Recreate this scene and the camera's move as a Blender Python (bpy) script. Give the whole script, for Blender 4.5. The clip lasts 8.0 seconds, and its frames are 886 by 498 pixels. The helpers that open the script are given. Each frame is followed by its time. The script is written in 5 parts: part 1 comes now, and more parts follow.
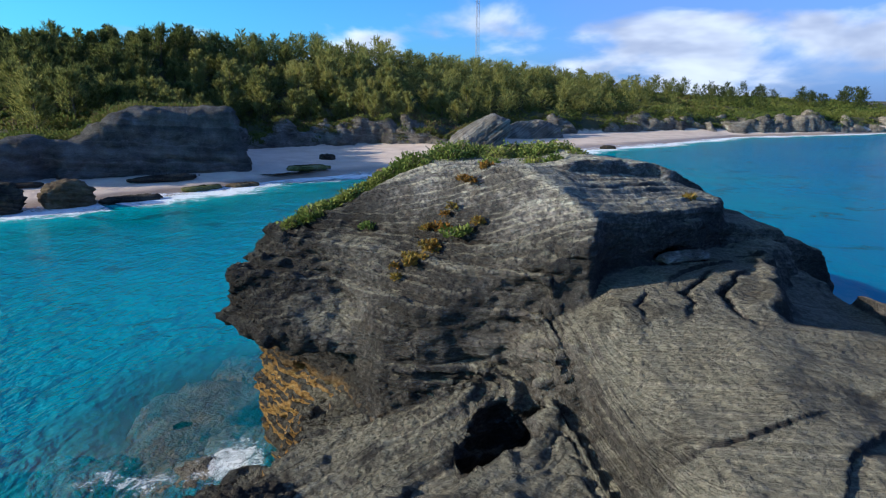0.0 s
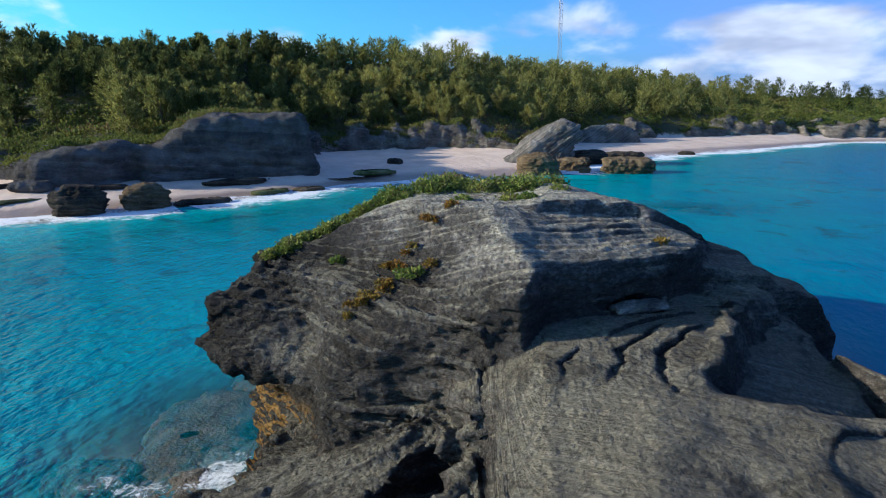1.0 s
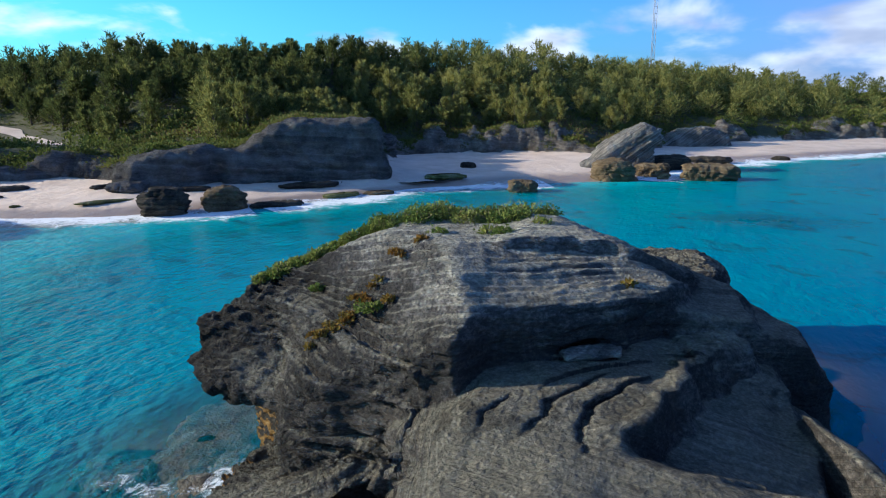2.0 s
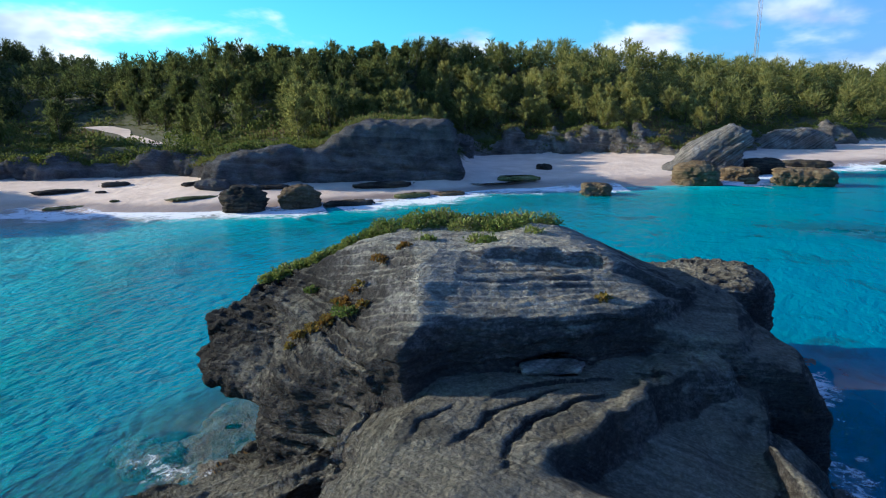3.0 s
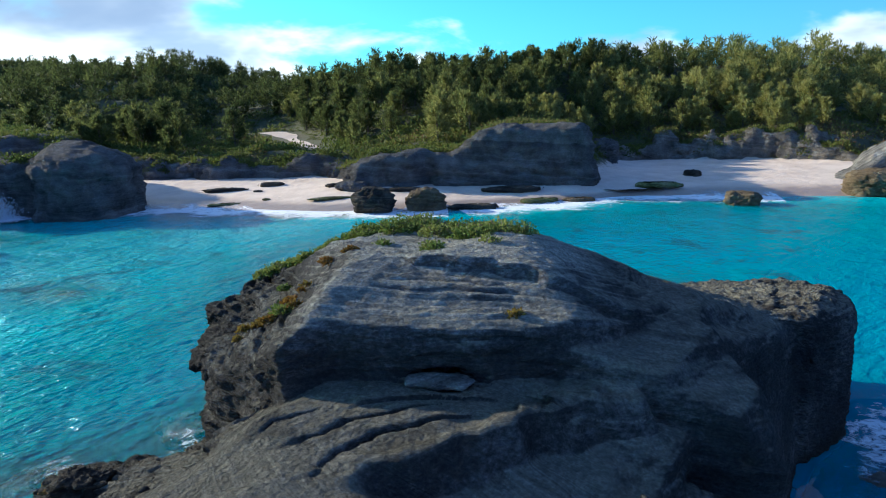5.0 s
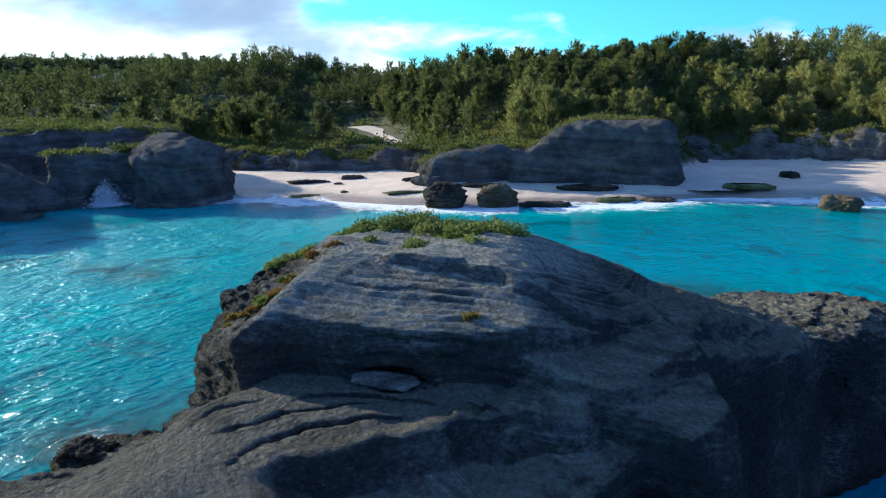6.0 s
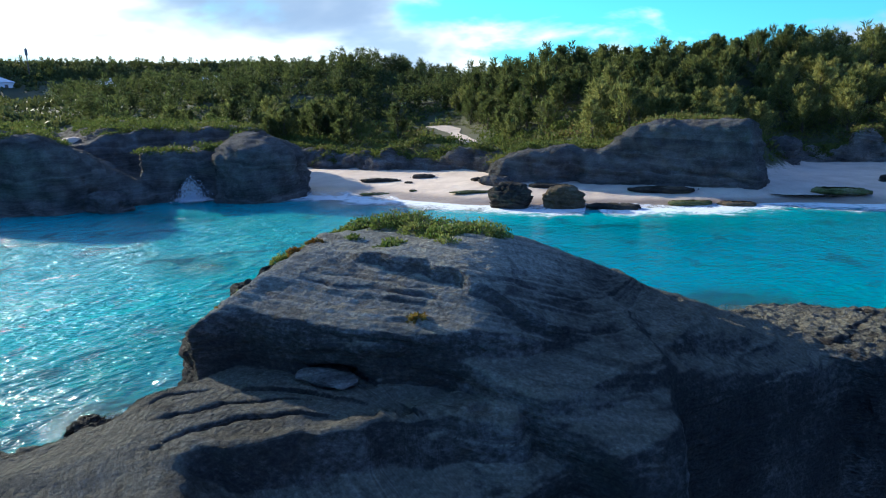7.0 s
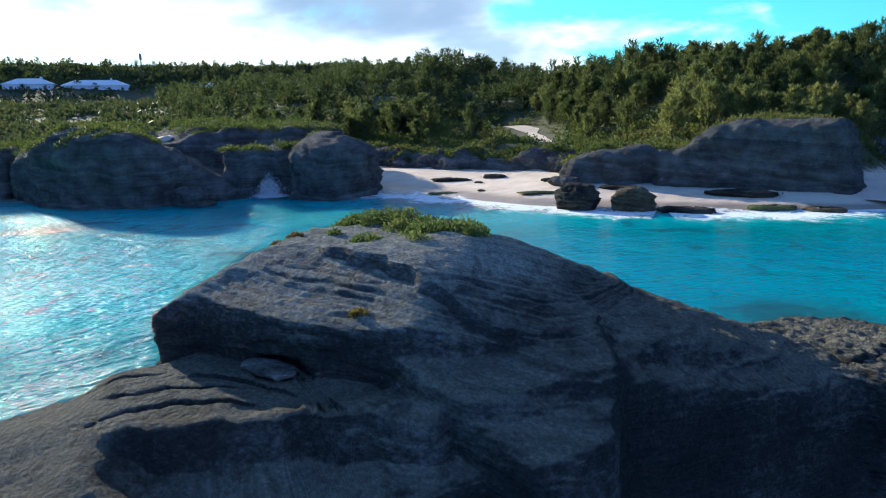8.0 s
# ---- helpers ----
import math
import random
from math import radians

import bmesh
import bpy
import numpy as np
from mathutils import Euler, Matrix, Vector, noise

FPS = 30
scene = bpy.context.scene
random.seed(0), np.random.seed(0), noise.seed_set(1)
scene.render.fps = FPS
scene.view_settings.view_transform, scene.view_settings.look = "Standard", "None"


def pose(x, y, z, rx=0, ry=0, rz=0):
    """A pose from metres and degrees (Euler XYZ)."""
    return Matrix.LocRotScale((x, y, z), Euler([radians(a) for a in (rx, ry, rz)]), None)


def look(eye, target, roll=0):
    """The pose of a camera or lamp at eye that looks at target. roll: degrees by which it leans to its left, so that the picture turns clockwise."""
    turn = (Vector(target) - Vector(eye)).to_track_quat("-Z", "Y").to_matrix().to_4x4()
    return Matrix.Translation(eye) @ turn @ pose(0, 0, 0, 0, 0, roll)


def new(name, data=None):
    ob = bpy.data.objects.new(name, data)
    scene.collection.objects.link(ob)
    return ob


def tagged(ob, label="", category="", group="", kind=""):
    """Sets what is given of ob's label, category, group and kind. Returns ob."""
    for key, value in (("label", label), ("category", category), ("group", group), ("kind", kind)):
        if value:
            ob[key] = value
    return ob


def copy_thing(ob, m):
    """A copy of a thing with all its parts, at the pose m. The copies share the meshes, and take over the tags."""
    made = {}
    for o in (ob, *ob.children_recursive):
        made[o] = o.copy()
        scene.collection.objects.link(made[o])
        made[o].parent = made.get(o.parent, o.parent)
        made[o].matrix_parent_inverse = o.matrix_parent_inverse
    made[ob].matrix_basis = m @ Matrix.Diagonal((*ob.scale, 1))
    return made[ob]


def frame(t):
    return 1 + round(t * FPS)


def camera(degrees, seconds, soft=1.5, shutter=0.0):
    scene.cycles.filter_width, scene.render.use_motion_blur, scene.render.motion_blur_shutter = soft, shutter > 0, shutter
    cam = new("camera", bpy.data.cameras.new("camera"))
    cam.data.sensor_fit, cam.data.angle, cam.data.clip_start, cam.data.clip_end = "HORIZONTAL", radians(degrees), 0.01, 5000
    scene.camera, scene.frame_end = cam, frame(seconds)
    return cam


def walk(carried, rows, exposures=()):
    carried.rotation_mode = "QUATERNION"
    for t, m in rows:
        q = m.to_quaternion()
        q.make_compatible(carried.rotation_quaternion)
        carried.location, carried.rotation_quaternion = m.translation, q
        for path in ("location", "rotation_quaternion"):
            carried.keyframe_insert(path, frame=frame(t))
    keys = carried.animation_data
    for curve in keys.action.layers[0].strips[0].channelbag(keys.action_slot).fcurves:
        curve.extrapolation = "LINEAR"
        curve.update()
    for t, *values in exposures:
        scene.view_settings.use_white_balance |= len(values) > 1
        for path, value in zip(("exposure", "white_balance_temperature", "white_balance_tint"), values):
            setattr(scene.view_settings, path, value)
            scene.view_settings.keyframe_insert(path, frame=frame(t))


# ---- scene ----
cam = camera(69.7, 8.0, 1.1)
PATH = [
    (0, (0.062, -0.014, 7.39), (0.054, 1.936, 6.944), -0.3),
    (0.5, (1.074, 0.064, 7.709), (0.94, 2.009, 7.266), -0.2),
    (1, (2.103, 0.183, 8.059), (1.843, 2.115, 7.613), -0.3),
    (2.3, (4.754, 0.73, 8.787), (4.142, 2.581, 8.34), -0.5),
    (2.5, (5.129, 0.823, 8.815), (4.463, 2.655, 8.369), -0.5),
    (3, (5.997, 1.133, 8.843), (5.207, 2.915, 8.397), -0.7),
    (3.5, (6.815, 1.564, 8.843), (5.904, 3.288, 8.398), -0.8),
    (4, (7.647, 2.124, 8.84), (6.627, 3.786, 8.397), -0.9),
    (4.5, (8.501, 2.717, 8.824), (7.378, 4.312, 8.383), -1.0),
    (4.7, (8.85, 2.964, 8.778), (7.683, 4.529, 8.346), -1.3),
    (6, (10.752, 4.815, 8.783), (9.309, 6.13, 8.351), -1.2),
    (6.5, (11.342, 5.603, 8.751), (9.812, 6.818, 8.323), -1.4),
    (7, (11.942, 6.464, 8.724), (10.33, 7.569, 8.297), -1.4),
    (7.5, (12.429, 7.386, 8.658), (10.742, 8.374, 8.236), -1.5),
    (8, (12.891, 8.318, 8.59), (11.141, 9.189, 8.171), -1.5),
]
EXPOSURES = [(0.0, 0.64, 6050, 9), (2.5, 0.74, 6000, 8), (4.5, 0.92, 5950, 4), (8.0, 0.97, 6050, 4)]
walk(cam, [(t, look(eye, target, roll)) for t, eye, target, roll in PATH], EXPOSURES)

# ---------------------------------------------------------------- light
SUN_EL, SUN_YAW = 18.5, 106.0
_y = radians(SUN_YAW)
SUN_DIR = Vector((-math.sin(_y) * math.cos(radians(SUN_EL)), math.cos(_y) * math.cos(radians(SUN_EL)), math.sin(radians(SUN_EL))))

sun = new("sun", bpy.data.lights.new("sun", "SUN"))
sun.data.energy, sun.data.angle, sun.data.color = 5.0, radians(0.6), (1.0, 0.87, 0.70)
sun.matrix_world = look(SUN_DIR * 500, (0, 0, 0))


class Nodes:
    """Short hand for building node trees."""

    def __init__(self, tree):
        self.tree, self.n, self.l = tree, tree.nodes, tree.links

    def add(self, kind, ins=None, **props):
        node = self.n.new(kind)
        if "operation" in props:
            node.operation = props["operation"]
        if "data_type" in props:
            node.data_type, node.blend_type = props["data_type"], props["blend_type"]
        if "interpolation_type" in props:
            node.interpolation_type = props["interpolation_type"]
        if "attribute_name" in props:
            node.attribute_name = props["attribute_name"]
        if "noise_dimensions" in props:
            node.noise_dimensions = props["noise_dimensions"]
        for k, v in (ins or {}).items():
            if isinstance(v, bpy.types.NodeSocket):
                self.l.new(v, node.inputs[k])
            else:
                node.inputs[k].default_value = v
        return node

    def math(self, op, a, b=0.0, c=0.0):
        n = self.add("ShaderNodeMath", {0: a, 1: b, 2: c}, operation=op)
        return n.outputs[0]

    def noise(self, vec, scale, detail=4.0, rough=0.55, distort=0.0):
        return self.add("ShaderNodeTexNoise", {"Vector": vec, "Scale": scale, "Detail": detail, "Roughness": rough, "Distortion": distort}).outputs["Fac"]

    def ramp(self, fac, stops, mode="LINEAR"):
        n = self.add("ShaderNodeValToRGB", {"Fac": fac})
        n.color_ramp.interpolation = mode
        els = n.color_ramp.elements
        while len(els) < len(stops):
            els.new(0.5)
        for e, (p, c) in zip(els, stops):
            e.position = p
            e.color = (*c, 1.0) if len(c) == 3 else c
        return n.outputs["Color"]

    def step(self, fac, lo, hi):
        return self.add("ShaderNodeMapRange", {"Value": fac, "From Min": lo, "From Max": hi, "To Min": 0.0, "To Max": 1.0}, interpolation_type="SMOOTHSTEP").outputs["Result"]

    def mix(self, fac, a, b, blend="MIX"):
        n = self.add("ShaderNodeMix", {"Factor": fac}, data_type="RGBA", blend_type=blend)
        for i, v in ((6, a), (7, b)):
            if isinstance(v, bpy.types.NodeSocket):
                self.l.new(v, n.inputs[i])
            else:
                n.inputs[i].default_value = (*v, 1.0) if len(v) == 3 else v
        return n.outputs[2]


def sky_world():
    w = bpy.data.worlds.new("sky")
    w.use_nodes = True
    g = Nodes(w.node_tree)
    g.n.clear()
    sky = g.add("ShaderNodeTexSky")
    sky.sky_type, sky.sun_disc = "NISHITA", False
    sky.sun_elevation, sky.sun_rotation = radians(SUN_EL), math.atan2(SUN_DIR.x, SUN_DIR.y)
    sky.air_density, sky.dust_density, sky.ozone_density = 1.0, 1.2, 2.5
    way = g.add("ShaderNodeTexCoord").outputs["Generated"]
    xyz = g.add("ShaderNodeSeparateXYZ", {0: way})
    up = xyz.outputs[2]
    # clouds: broken cumulus near the horizon and a large soft bank towards the sun
    flat = g.add("ShaderNodeMapping", {"Vector": way, "Scale": (1.0, 1.0, 2.6)}).outputs[0]
    big = g.noise(flat, 4.2, 6.0, 0.5, 0.25)
    low = g.math("SUBTRACT", 1.0, g.step(up, 0.07, 0.17))
    toward = g.add("ShaderNodeVectorMath", {0: way, 1: Vector((-0.955, 0.10, 0.28)).normalized()}, operation="DOT_PRODUCT").outputs["Value"]
    bank = g.step(toward, 0.76, 0.96)
    cover = g.math("ADD", g.math("MULTIPLY", low, 0.19), g.math("MULTIPLY", bank, 0.30))
    mask = g.step(g.math("ADD", big, cover), 0.61, 0.76)
    shade = g.step(g.noise(flat, 5.0, 4.0, 0.5, 0.2), 0.36, 0.60)
    cloud = g.mix(shade, (3.4, 3.9, 5.2), g.mix(g.step(xyz.outputs[0], -0.6, 0.1), (9.6, 9.7, 9.6), (6.6, 7.2, 8.2)))
    hue = g.mix(g.step(xyz.outputs[0], -0.6, 0.4), (0.42, 1.34, 1.80), (0.46, 0.78, 1.70))
    hue = g.mix(g.step(up, 0.32, 0.65), hue, (0.70, 0.97, 1.45))
    tint = g.mix(1.0, sky.outputs[0], hue, "MULTIPLY")
    veil = g.math("MULTIPLY", g.step(g.math("ADD", xyz.outputs[0], g.math("MULTIPLY", big, 0.5)), 0.22, 0.62), g.step(xyz.outputs[1], 0.2, 0.6))
    tint = g.mix(g.math("MULTIPLY", veil, 0.55), tint, (1.7, 2.9, 5.8))
    col = g.mix(g.math("MULTIPLY", mask, 0.9), tint, cloud)
    side = g.add("ShaderNodeVectorMath", {0: way, 1: Vector((-0.925, 0.345, 0.16)).normalized()}, operation="DOT_PRODUCT").outputs["Value"]
    grey = g.math("MULTIPLY", g.step(g.math("ADD", side, g.math("MULTIPLY", g.math("SUBTRACT", big, 0.5), 0.05)), 0.975, 0.995), g.step(up, 0.075, 0.14))
    col = g.mix(g.math("MULTIPLY", grey, 0.85), col, (2.3, 3.1, 4.5))
    bg = g.add("ShaderNodeBackground", {"Color": col, "Strength": 0.091})
    out = g.add("ShaderNodeOutputWorld")
    g.l.new(bg.outputs[0], out.inputs[0])
    scene.world = w


sky_world()


# ---------------------------------------------------------------- materials
def material(name):
    m = bpy.data.materials.new(name)
    m.use_nodes = True
    g = Nodes(m.node_tree)
    bsdf = g.n["Principled BSDF"]
    return m, g, bsdf


def bump(g, bsdf, height, strength, distance):
    b = g.add("ShaderNodeBump", {"Height": height, "Strength": strength, "Distance": distance})
    g.l.new(b.outputs[0], bsdf.inputs["Normal"])
    return b


def rock_material(name, dark, mid, light, stain, dip, band, tide=0.0, rough_bump=0.6, lichen=None, flat=None, spread=1.0, streak=0.28, sunlit_above=0.0, sway=3.4, beds=False, patina=None):
    """Bedded limestone: strata along the direction dip, band metres thick, grime, pale patches, a brown tide zone below tide."""
    m, g, bsdf = material(name)
    pos = g.add("ShaderNodeNewGeometry").outputs["Position"]
    warp = g.noise(pos, 0.45, 3.0)
    along = g.add("ShaderNodeVectorMath", {0: pos, 1: dip}, operation="DOT_PRODUCT").outputs["Value"]
    if beds:
        along = g.add("ShaderNodeAttribute", attribute_name="bed").outputs["Fac"]
    bed = g.math("ADD", g.math("DIVIDE", along, band), g.math("MULTIPLY", warp, sway))
    strip = g.add("ShaderNodeTexNoise", {"W": bed, "Scale": 1.0, "Detail": 5.0, "Roughness": 0.65}, noise_dimensions="1D").outputs["Fac"]
    stretch = g.add("ShaderNodeMapping", {"Vector": pos, "Scale": (1.0, 1.0, 1.7 if beds else 3.0)}).outputs[0]
    patch = g.noise(pos, 0.55, 5.0, 0.6)
    grain = g.noise(stretch, 7.0, 8.0, 0.72)
    pits = g.add("ShaderNodeTexVoronoi", {"Vector": stretch, "Scale": 5.5, "Randomness": 1.0}).outputs["Distance"]
    tone = g.math("ADD", g.math("MULTIPLY", patch, 0.5), g.math("ADD", g.math("MULTIPLY", strip, streak), g.math("MULTIPLY", grain, 0.36)))
    tone = g.math("SUBTRACT", tone, (streak - 0.28) * 0.5)
    col = g.ramp(tone, [(0.565 - 0.095 * spread, dark), (0.565, mid), (0.565 + 0.115 * spread, light)])
    spots = g.step(g.noise(pos, 1.3, 6.0, 0.7), 0.57, 0.70)
    col = g.mix(g.math("MULTIPLY", spots, 0.45), col, stain)
    if lichen:
        col = g.mix(g.math("MULTIPLY", g.step(g.noise(pos, 0.9, 6.0, 0.75, 0.6), 0.60, 0.68), 0.5), col, lichen)
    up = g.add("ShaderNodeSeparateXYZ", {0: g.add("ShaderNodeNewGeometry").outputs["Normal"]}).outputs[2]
    # tan slab tone on up-facing rock, lifted to stand in for sun on the ledges
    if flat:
        lit_slab = g.ramp(g.math("ADD", g.math("MULTIPLY", strip, 0.6), g.math("MULTIPLY", grain, 0.4)), [(0.32, flat[0]), (0.5, flat[1]), (0.66, flat[2])])
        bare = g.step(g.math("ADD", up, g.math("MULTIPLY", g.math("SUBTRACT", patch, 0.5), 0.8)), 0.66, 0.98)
        col = g.mix(g.math("MULTIPLY", bare, 0.9), col, lit_slab)
    if beds:
        rot = g.step(g.math("ADD", g.noise(pos, 1.1, 6.0, 0.72, 0.5), g.math("MULTIPLY", g.noise(pos, 0.4, 2.0), 0.5)), 0.80, 0.90)
        col = g.mix(g.math("MULTIPLY", rot, 0.6), col, (0.052, 0.047, 0.038))
    speck = g.noise(stretch, 15.0, 5.0, 0.7)
    col = g.mix(1.0, col, g.ramp(speck, [(0.36, (0.68, 0.68, 0.69)), (0.52, (1.0, 1.0, 1.0)), (0.68, (1.42, 1.40, 1.36))]), "MULTIPLY")
    xyz = g.add("ShaderNodeSeparateXYZ", {0: pos})
    z = xyz.outputs[2]
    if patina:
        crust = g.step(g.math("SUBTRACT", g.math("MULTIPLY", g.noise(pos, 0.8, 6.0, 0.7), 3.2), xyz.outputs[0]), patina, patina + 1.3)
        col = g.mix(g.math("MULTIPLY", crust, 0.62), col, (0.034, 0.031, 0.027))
    # pale top rock, multiplied up further to stand in for grazing sun
    if sunlit_above:
        pale = g.step(g.math("ADD", z, g.math("MULTIPLY", patch, 1.2)), sunlit_above, sunlit_above + 1.1)
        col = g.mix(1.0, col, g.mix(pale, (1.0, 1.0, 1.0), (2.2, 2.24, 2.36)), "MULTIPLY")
    if tide:
        wet = g.math("SUBTRACT", 1.0, g.step(g.math("ADD", z, g.math("MULTIPLY", patch, -1.6)), tide - 1.5, tide - 0.6))
        wet = g.math("MULTIPLY", wet, g.math("SUBTRACT", 1.0, g.step(up, 0.15, 0.55)))
        wet = g.math("MULTIPLY", wet, g.math("SUBTRACT", 1.0, g.step(xyz.outputs[0], -1.0, 1.5)))
        brown = g.ramp(grain, [(0.3, (0.13, 0.06, 0.018)), (0.5, (0.50, 0.28, 0.075)), (0.7, (0.68, 0.46, 0.19))])
        col = g.mix(g.math("MULTIPLY", wet, 0.85), col, brown)
        wash = g.math("SUBTRACT", 1.0, g.step(g.math("ADD", z, g.math("MULTIPLY", grain, -0.4)), -0.1, 0.35))
        col = g.mix(g.math("MULTIPLY", wash, 0.8), col, (0.035, 0.03, 0.02))
    g.l.new(col, bsdf.inputs["Base Color"])
    bsdf.inputs["Roughness"].default_value = 0.92
    bsdf.inputs["Diffuse Roughness"].default_value = 0.9
    bsdf.inputs["Specular IOR Level"].default_value = 0.12
    knobs = g.noise(stretch, 2.3, 7.0, 0.62, 0.4)
    fine = g.math("ADD", g.math("DIVIDE", along, band * 0.36), g.math("MULTIPLY", g.noise(pos, 0.9, 4.0, 0.6), 0.9 * sway))
    lamina = g.math("MULTIPLY", g.add("ShaderNodeTexNoise", {"W": fine, "Scale": 1.0, "Detail": 3.0, "Roughness": 0.7}, noise_dimensions="1D").outputs["Fac"], g.step(g.noise(pos, 1.6, 3.0), 0.35, 0.65))
    drift = g.add("ShaderNodeMapping", {"Vector": g.add("ShaderNodeTexNoise", {"Vector": pos, "Scale": 3.0, "Detail": 3.0}).outputs["Color"], "Scale": (0.14, 0.14, 0.14)}).outputs[0]
    bent = g.add("ShaderNodeVectorMath", {0: stretch, 1: drift}, operation="ADD").outputs[0]
    chips = g.add("ShaderNodeTexVoronoi", {"Vector": bent, "Scale": 4.2, "Randomness": 1.0}).outputs["Distance"]
    crumbs = g.add("ShaderNodeTexVoronoi", {"Vector": bent, "Scale": 13.0, "Randomness": 1.0}).outputs["Distance"]
    crease = g.math("ABSOLUTE", g.math("SUBTRACT", g.noise(stretch, 3.6, 5.0, 0.6, 0.8), 0.5))
    h = g.math("ADD", g.math("MULTIPLY", knobs, 1.3), g.math("ADD", g.math("MULTIPLY", strip, g.math("SUBTRACT", 1.15, g.math("MULTIPLY", bare, 0.75)) if beds else 0.9), g.math("ADD", g.math("MULTIPLY", grain, 1.35), g.math("MULTIPLY", g.step(pits, 0.0, 0.5), 0.55 if beds else 0.15))))
    h = g.math("ADD", h, g.math("ADD", g.math("MULTIPLY", lamina, 0.32 if beds else 0.75), g.math("MULTIPLY", g.step(crease, 0.0, 0.09), 0.10)))
    h = g.math("SUBTRACT", h, g.math("ADD", g.math("MULTIPLY", chips, 0.5 if beds else 0.3), g.math("MULTIPLY", crumbs, 0.40)))
    bump(g, bsdf, h, rough_bump, 0.22)
    return m


def leaf_material(name, shades, gloss=0.45, own_part=0.4, patch=0.4, patch_scale=0.09, sun_zone=0.0, glow=0.28):
    m, g, bsdf = material(name)
    geo = g.add("ShaderNodeNewGeometry")
    own = g.add("ShaderNodeObjectInfo").outputs["Random"]
    pos = geo.outputs["Position"]
    f = g.math("ADD", g.math("MULTIPLY", geo.outputs["Random Per Island"], 0.4 if own_part > 0.1 else 0.3), g.math("ADD", g.math("MULTIPLY", own, own_part), g.math("MULTIPLY", g.math("SUBTRACT", g.noise(pos, patch_scale, 4.0, 0.6), 0.12 if patch > 0.5 else 0.0), patch)))
    # leaves lighter eastward: different growth, plus the sunlit slope put into the colour
    if sun_zone:
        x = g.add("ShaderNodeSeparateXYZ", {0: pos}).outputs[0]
        f = g.math("ADD", f, g.math("MULTIPLY", g.math("SUBTRACT", g.math("SUBTRACT", g.step(x, -62.0, -15.0), g.step(x, 45.0, 90.0)), 0.5), sun_zone))
    n = len(shades)
    col = g.ramp(f, [(0.12 + 0.76 * i / (n - 1), c) for i, c in enumerate(shades)])
    g.l.new(col, bsdf.inputs["Base Color"])
    bsdf.inputs["Roughness"].default_value = max(gloss, 0.6)
    bsdf.inputs["Specular IOR Level"].default_value = 0.08
    tr = g.add("ShaderNodeBsdfTranslucent", {"Color": col})
    ms = g.add("ShaderNodeMixShader", {0: glow})
    g.l.new(bsdf.outputs[0], ms.inputs[1])
    g.l.new(tr.outputs[0], ms.inputs[2])
    g.l.new(ms.outputs[0], g.n["Material Output"].inputs[0])
    return m


def plain(name, c0, c1, scale=3.0, rough=0.8, relief=0.3, dist=0.02, metal=0.0):
    m, g, bsdf = material(name)
    pos = g.add("ShaderNodeNewGeometry").outputs["Position"]
    a = g.noise(pos, scale, 6.0, 0.65)
    g.l.new(g.ramp(a, [(0.32, c0), (0.68, c1)]), bsdf.inputs["Base Color"])
    bsdf.inputs["Roughness"].default_value = rough
    bsdf.inputs["Metallic"].default_value = metal
    bump(g, bsdf, g.noise(pos, scale * 6, 5.0), relief, dist)
    return m


ISLET = rock_material("islet_limestone", (0.038, 0.0355, 0.0325), (0.064, 0.0595, 0.053), (0.222, 0.205, 0.178), (0.110, 0.082, 0.055), (0.05, 0.10, 0.99), 0.075, tide=2.6, rough_bump=1.0, lichen=(0.034, 0.032, 0.029), flat=((0.150, 0.140, 0.104), (0.232, 0.218, 0.165), (0.32, 0.302, 0.236)), spread=1.15, streak=0.09, sunlit_above=5.75, sway=0.9, beds=True, patina=3.4)
CLIFF = rock_material("cliff_limestone", (0.048, 0.045, 0.042), (0.142, 0.135, 0.124), (0.29, 0.275, 0.245), (0.18, 0.142, 0.105), (0.12, -0.05, 0.99), 0.7, rough_bump=1.0, spread=1.3, streak=0.38, sway=1.6)
BROWN = rock_material("shore_limestone", (0.055, 0.042, 0.028), (0.175, 0.128, 0.074), (0.35, 0.285, 0.19), (0.20, 0.12, 0.05), (0.0, 0.1, 1.0), 0.25, rough_bump=0.8, spread=1.9)
BANK = rock_material("bank_limestone", (0.05, 0.045, 0.04), (0.19, 0.172, 0.145), (0.46, 0.41, 0.335), (0.30, 0.22, 0.14), (0.1, 0.08, 0.99), 0.4, rough_bump=1.0, spread=1.6, streak=0.22, sway=3.0)
PALE = rock_material("pale_limestone", (0.045, 0.042, 0.038), (0.18, 0.17, 0.15), (0.42, 0.39, 0.34), (0.28, 0.22, 0.16), (-0.62, 0.15, 0.77), 0.22, rough_bump=0.8, spread=1.7, streak=0.5)
DARK = rock_material("wet_limestone", (0.022, 0.020, 0.017), (0.055, 0.048, 0.038), (0.13, 0.11, 0.08), (0.05, 0.06, 0.02), (0.0, 0.1, 1.0), 0.2, rough_bump=0.7)
ALGAE = rock_material("algae_rock", (0.05, 0.055, 0.02), (0.14, 0.15, 0.05), (0.30, 0.27, 0.15), (0.10, 0.14, 0.03), (0.0, 0.1, 1.0), 0.2, rough_bump=0.6)
REEF = plain("reef", (0.020, 0.022, 0.018), (0.125, 0.105, 0.072), 1.6, 0.9, 0.8, 0.15)
TRUNK = plain("bark", (0.06, 0.045, 0.032), (0.15, 0.12, 0.09), 5.0)
STEM = plain("stem", (0.07, 0.06, 0.035), (0.16, 0.13, 0.08), 12.0)
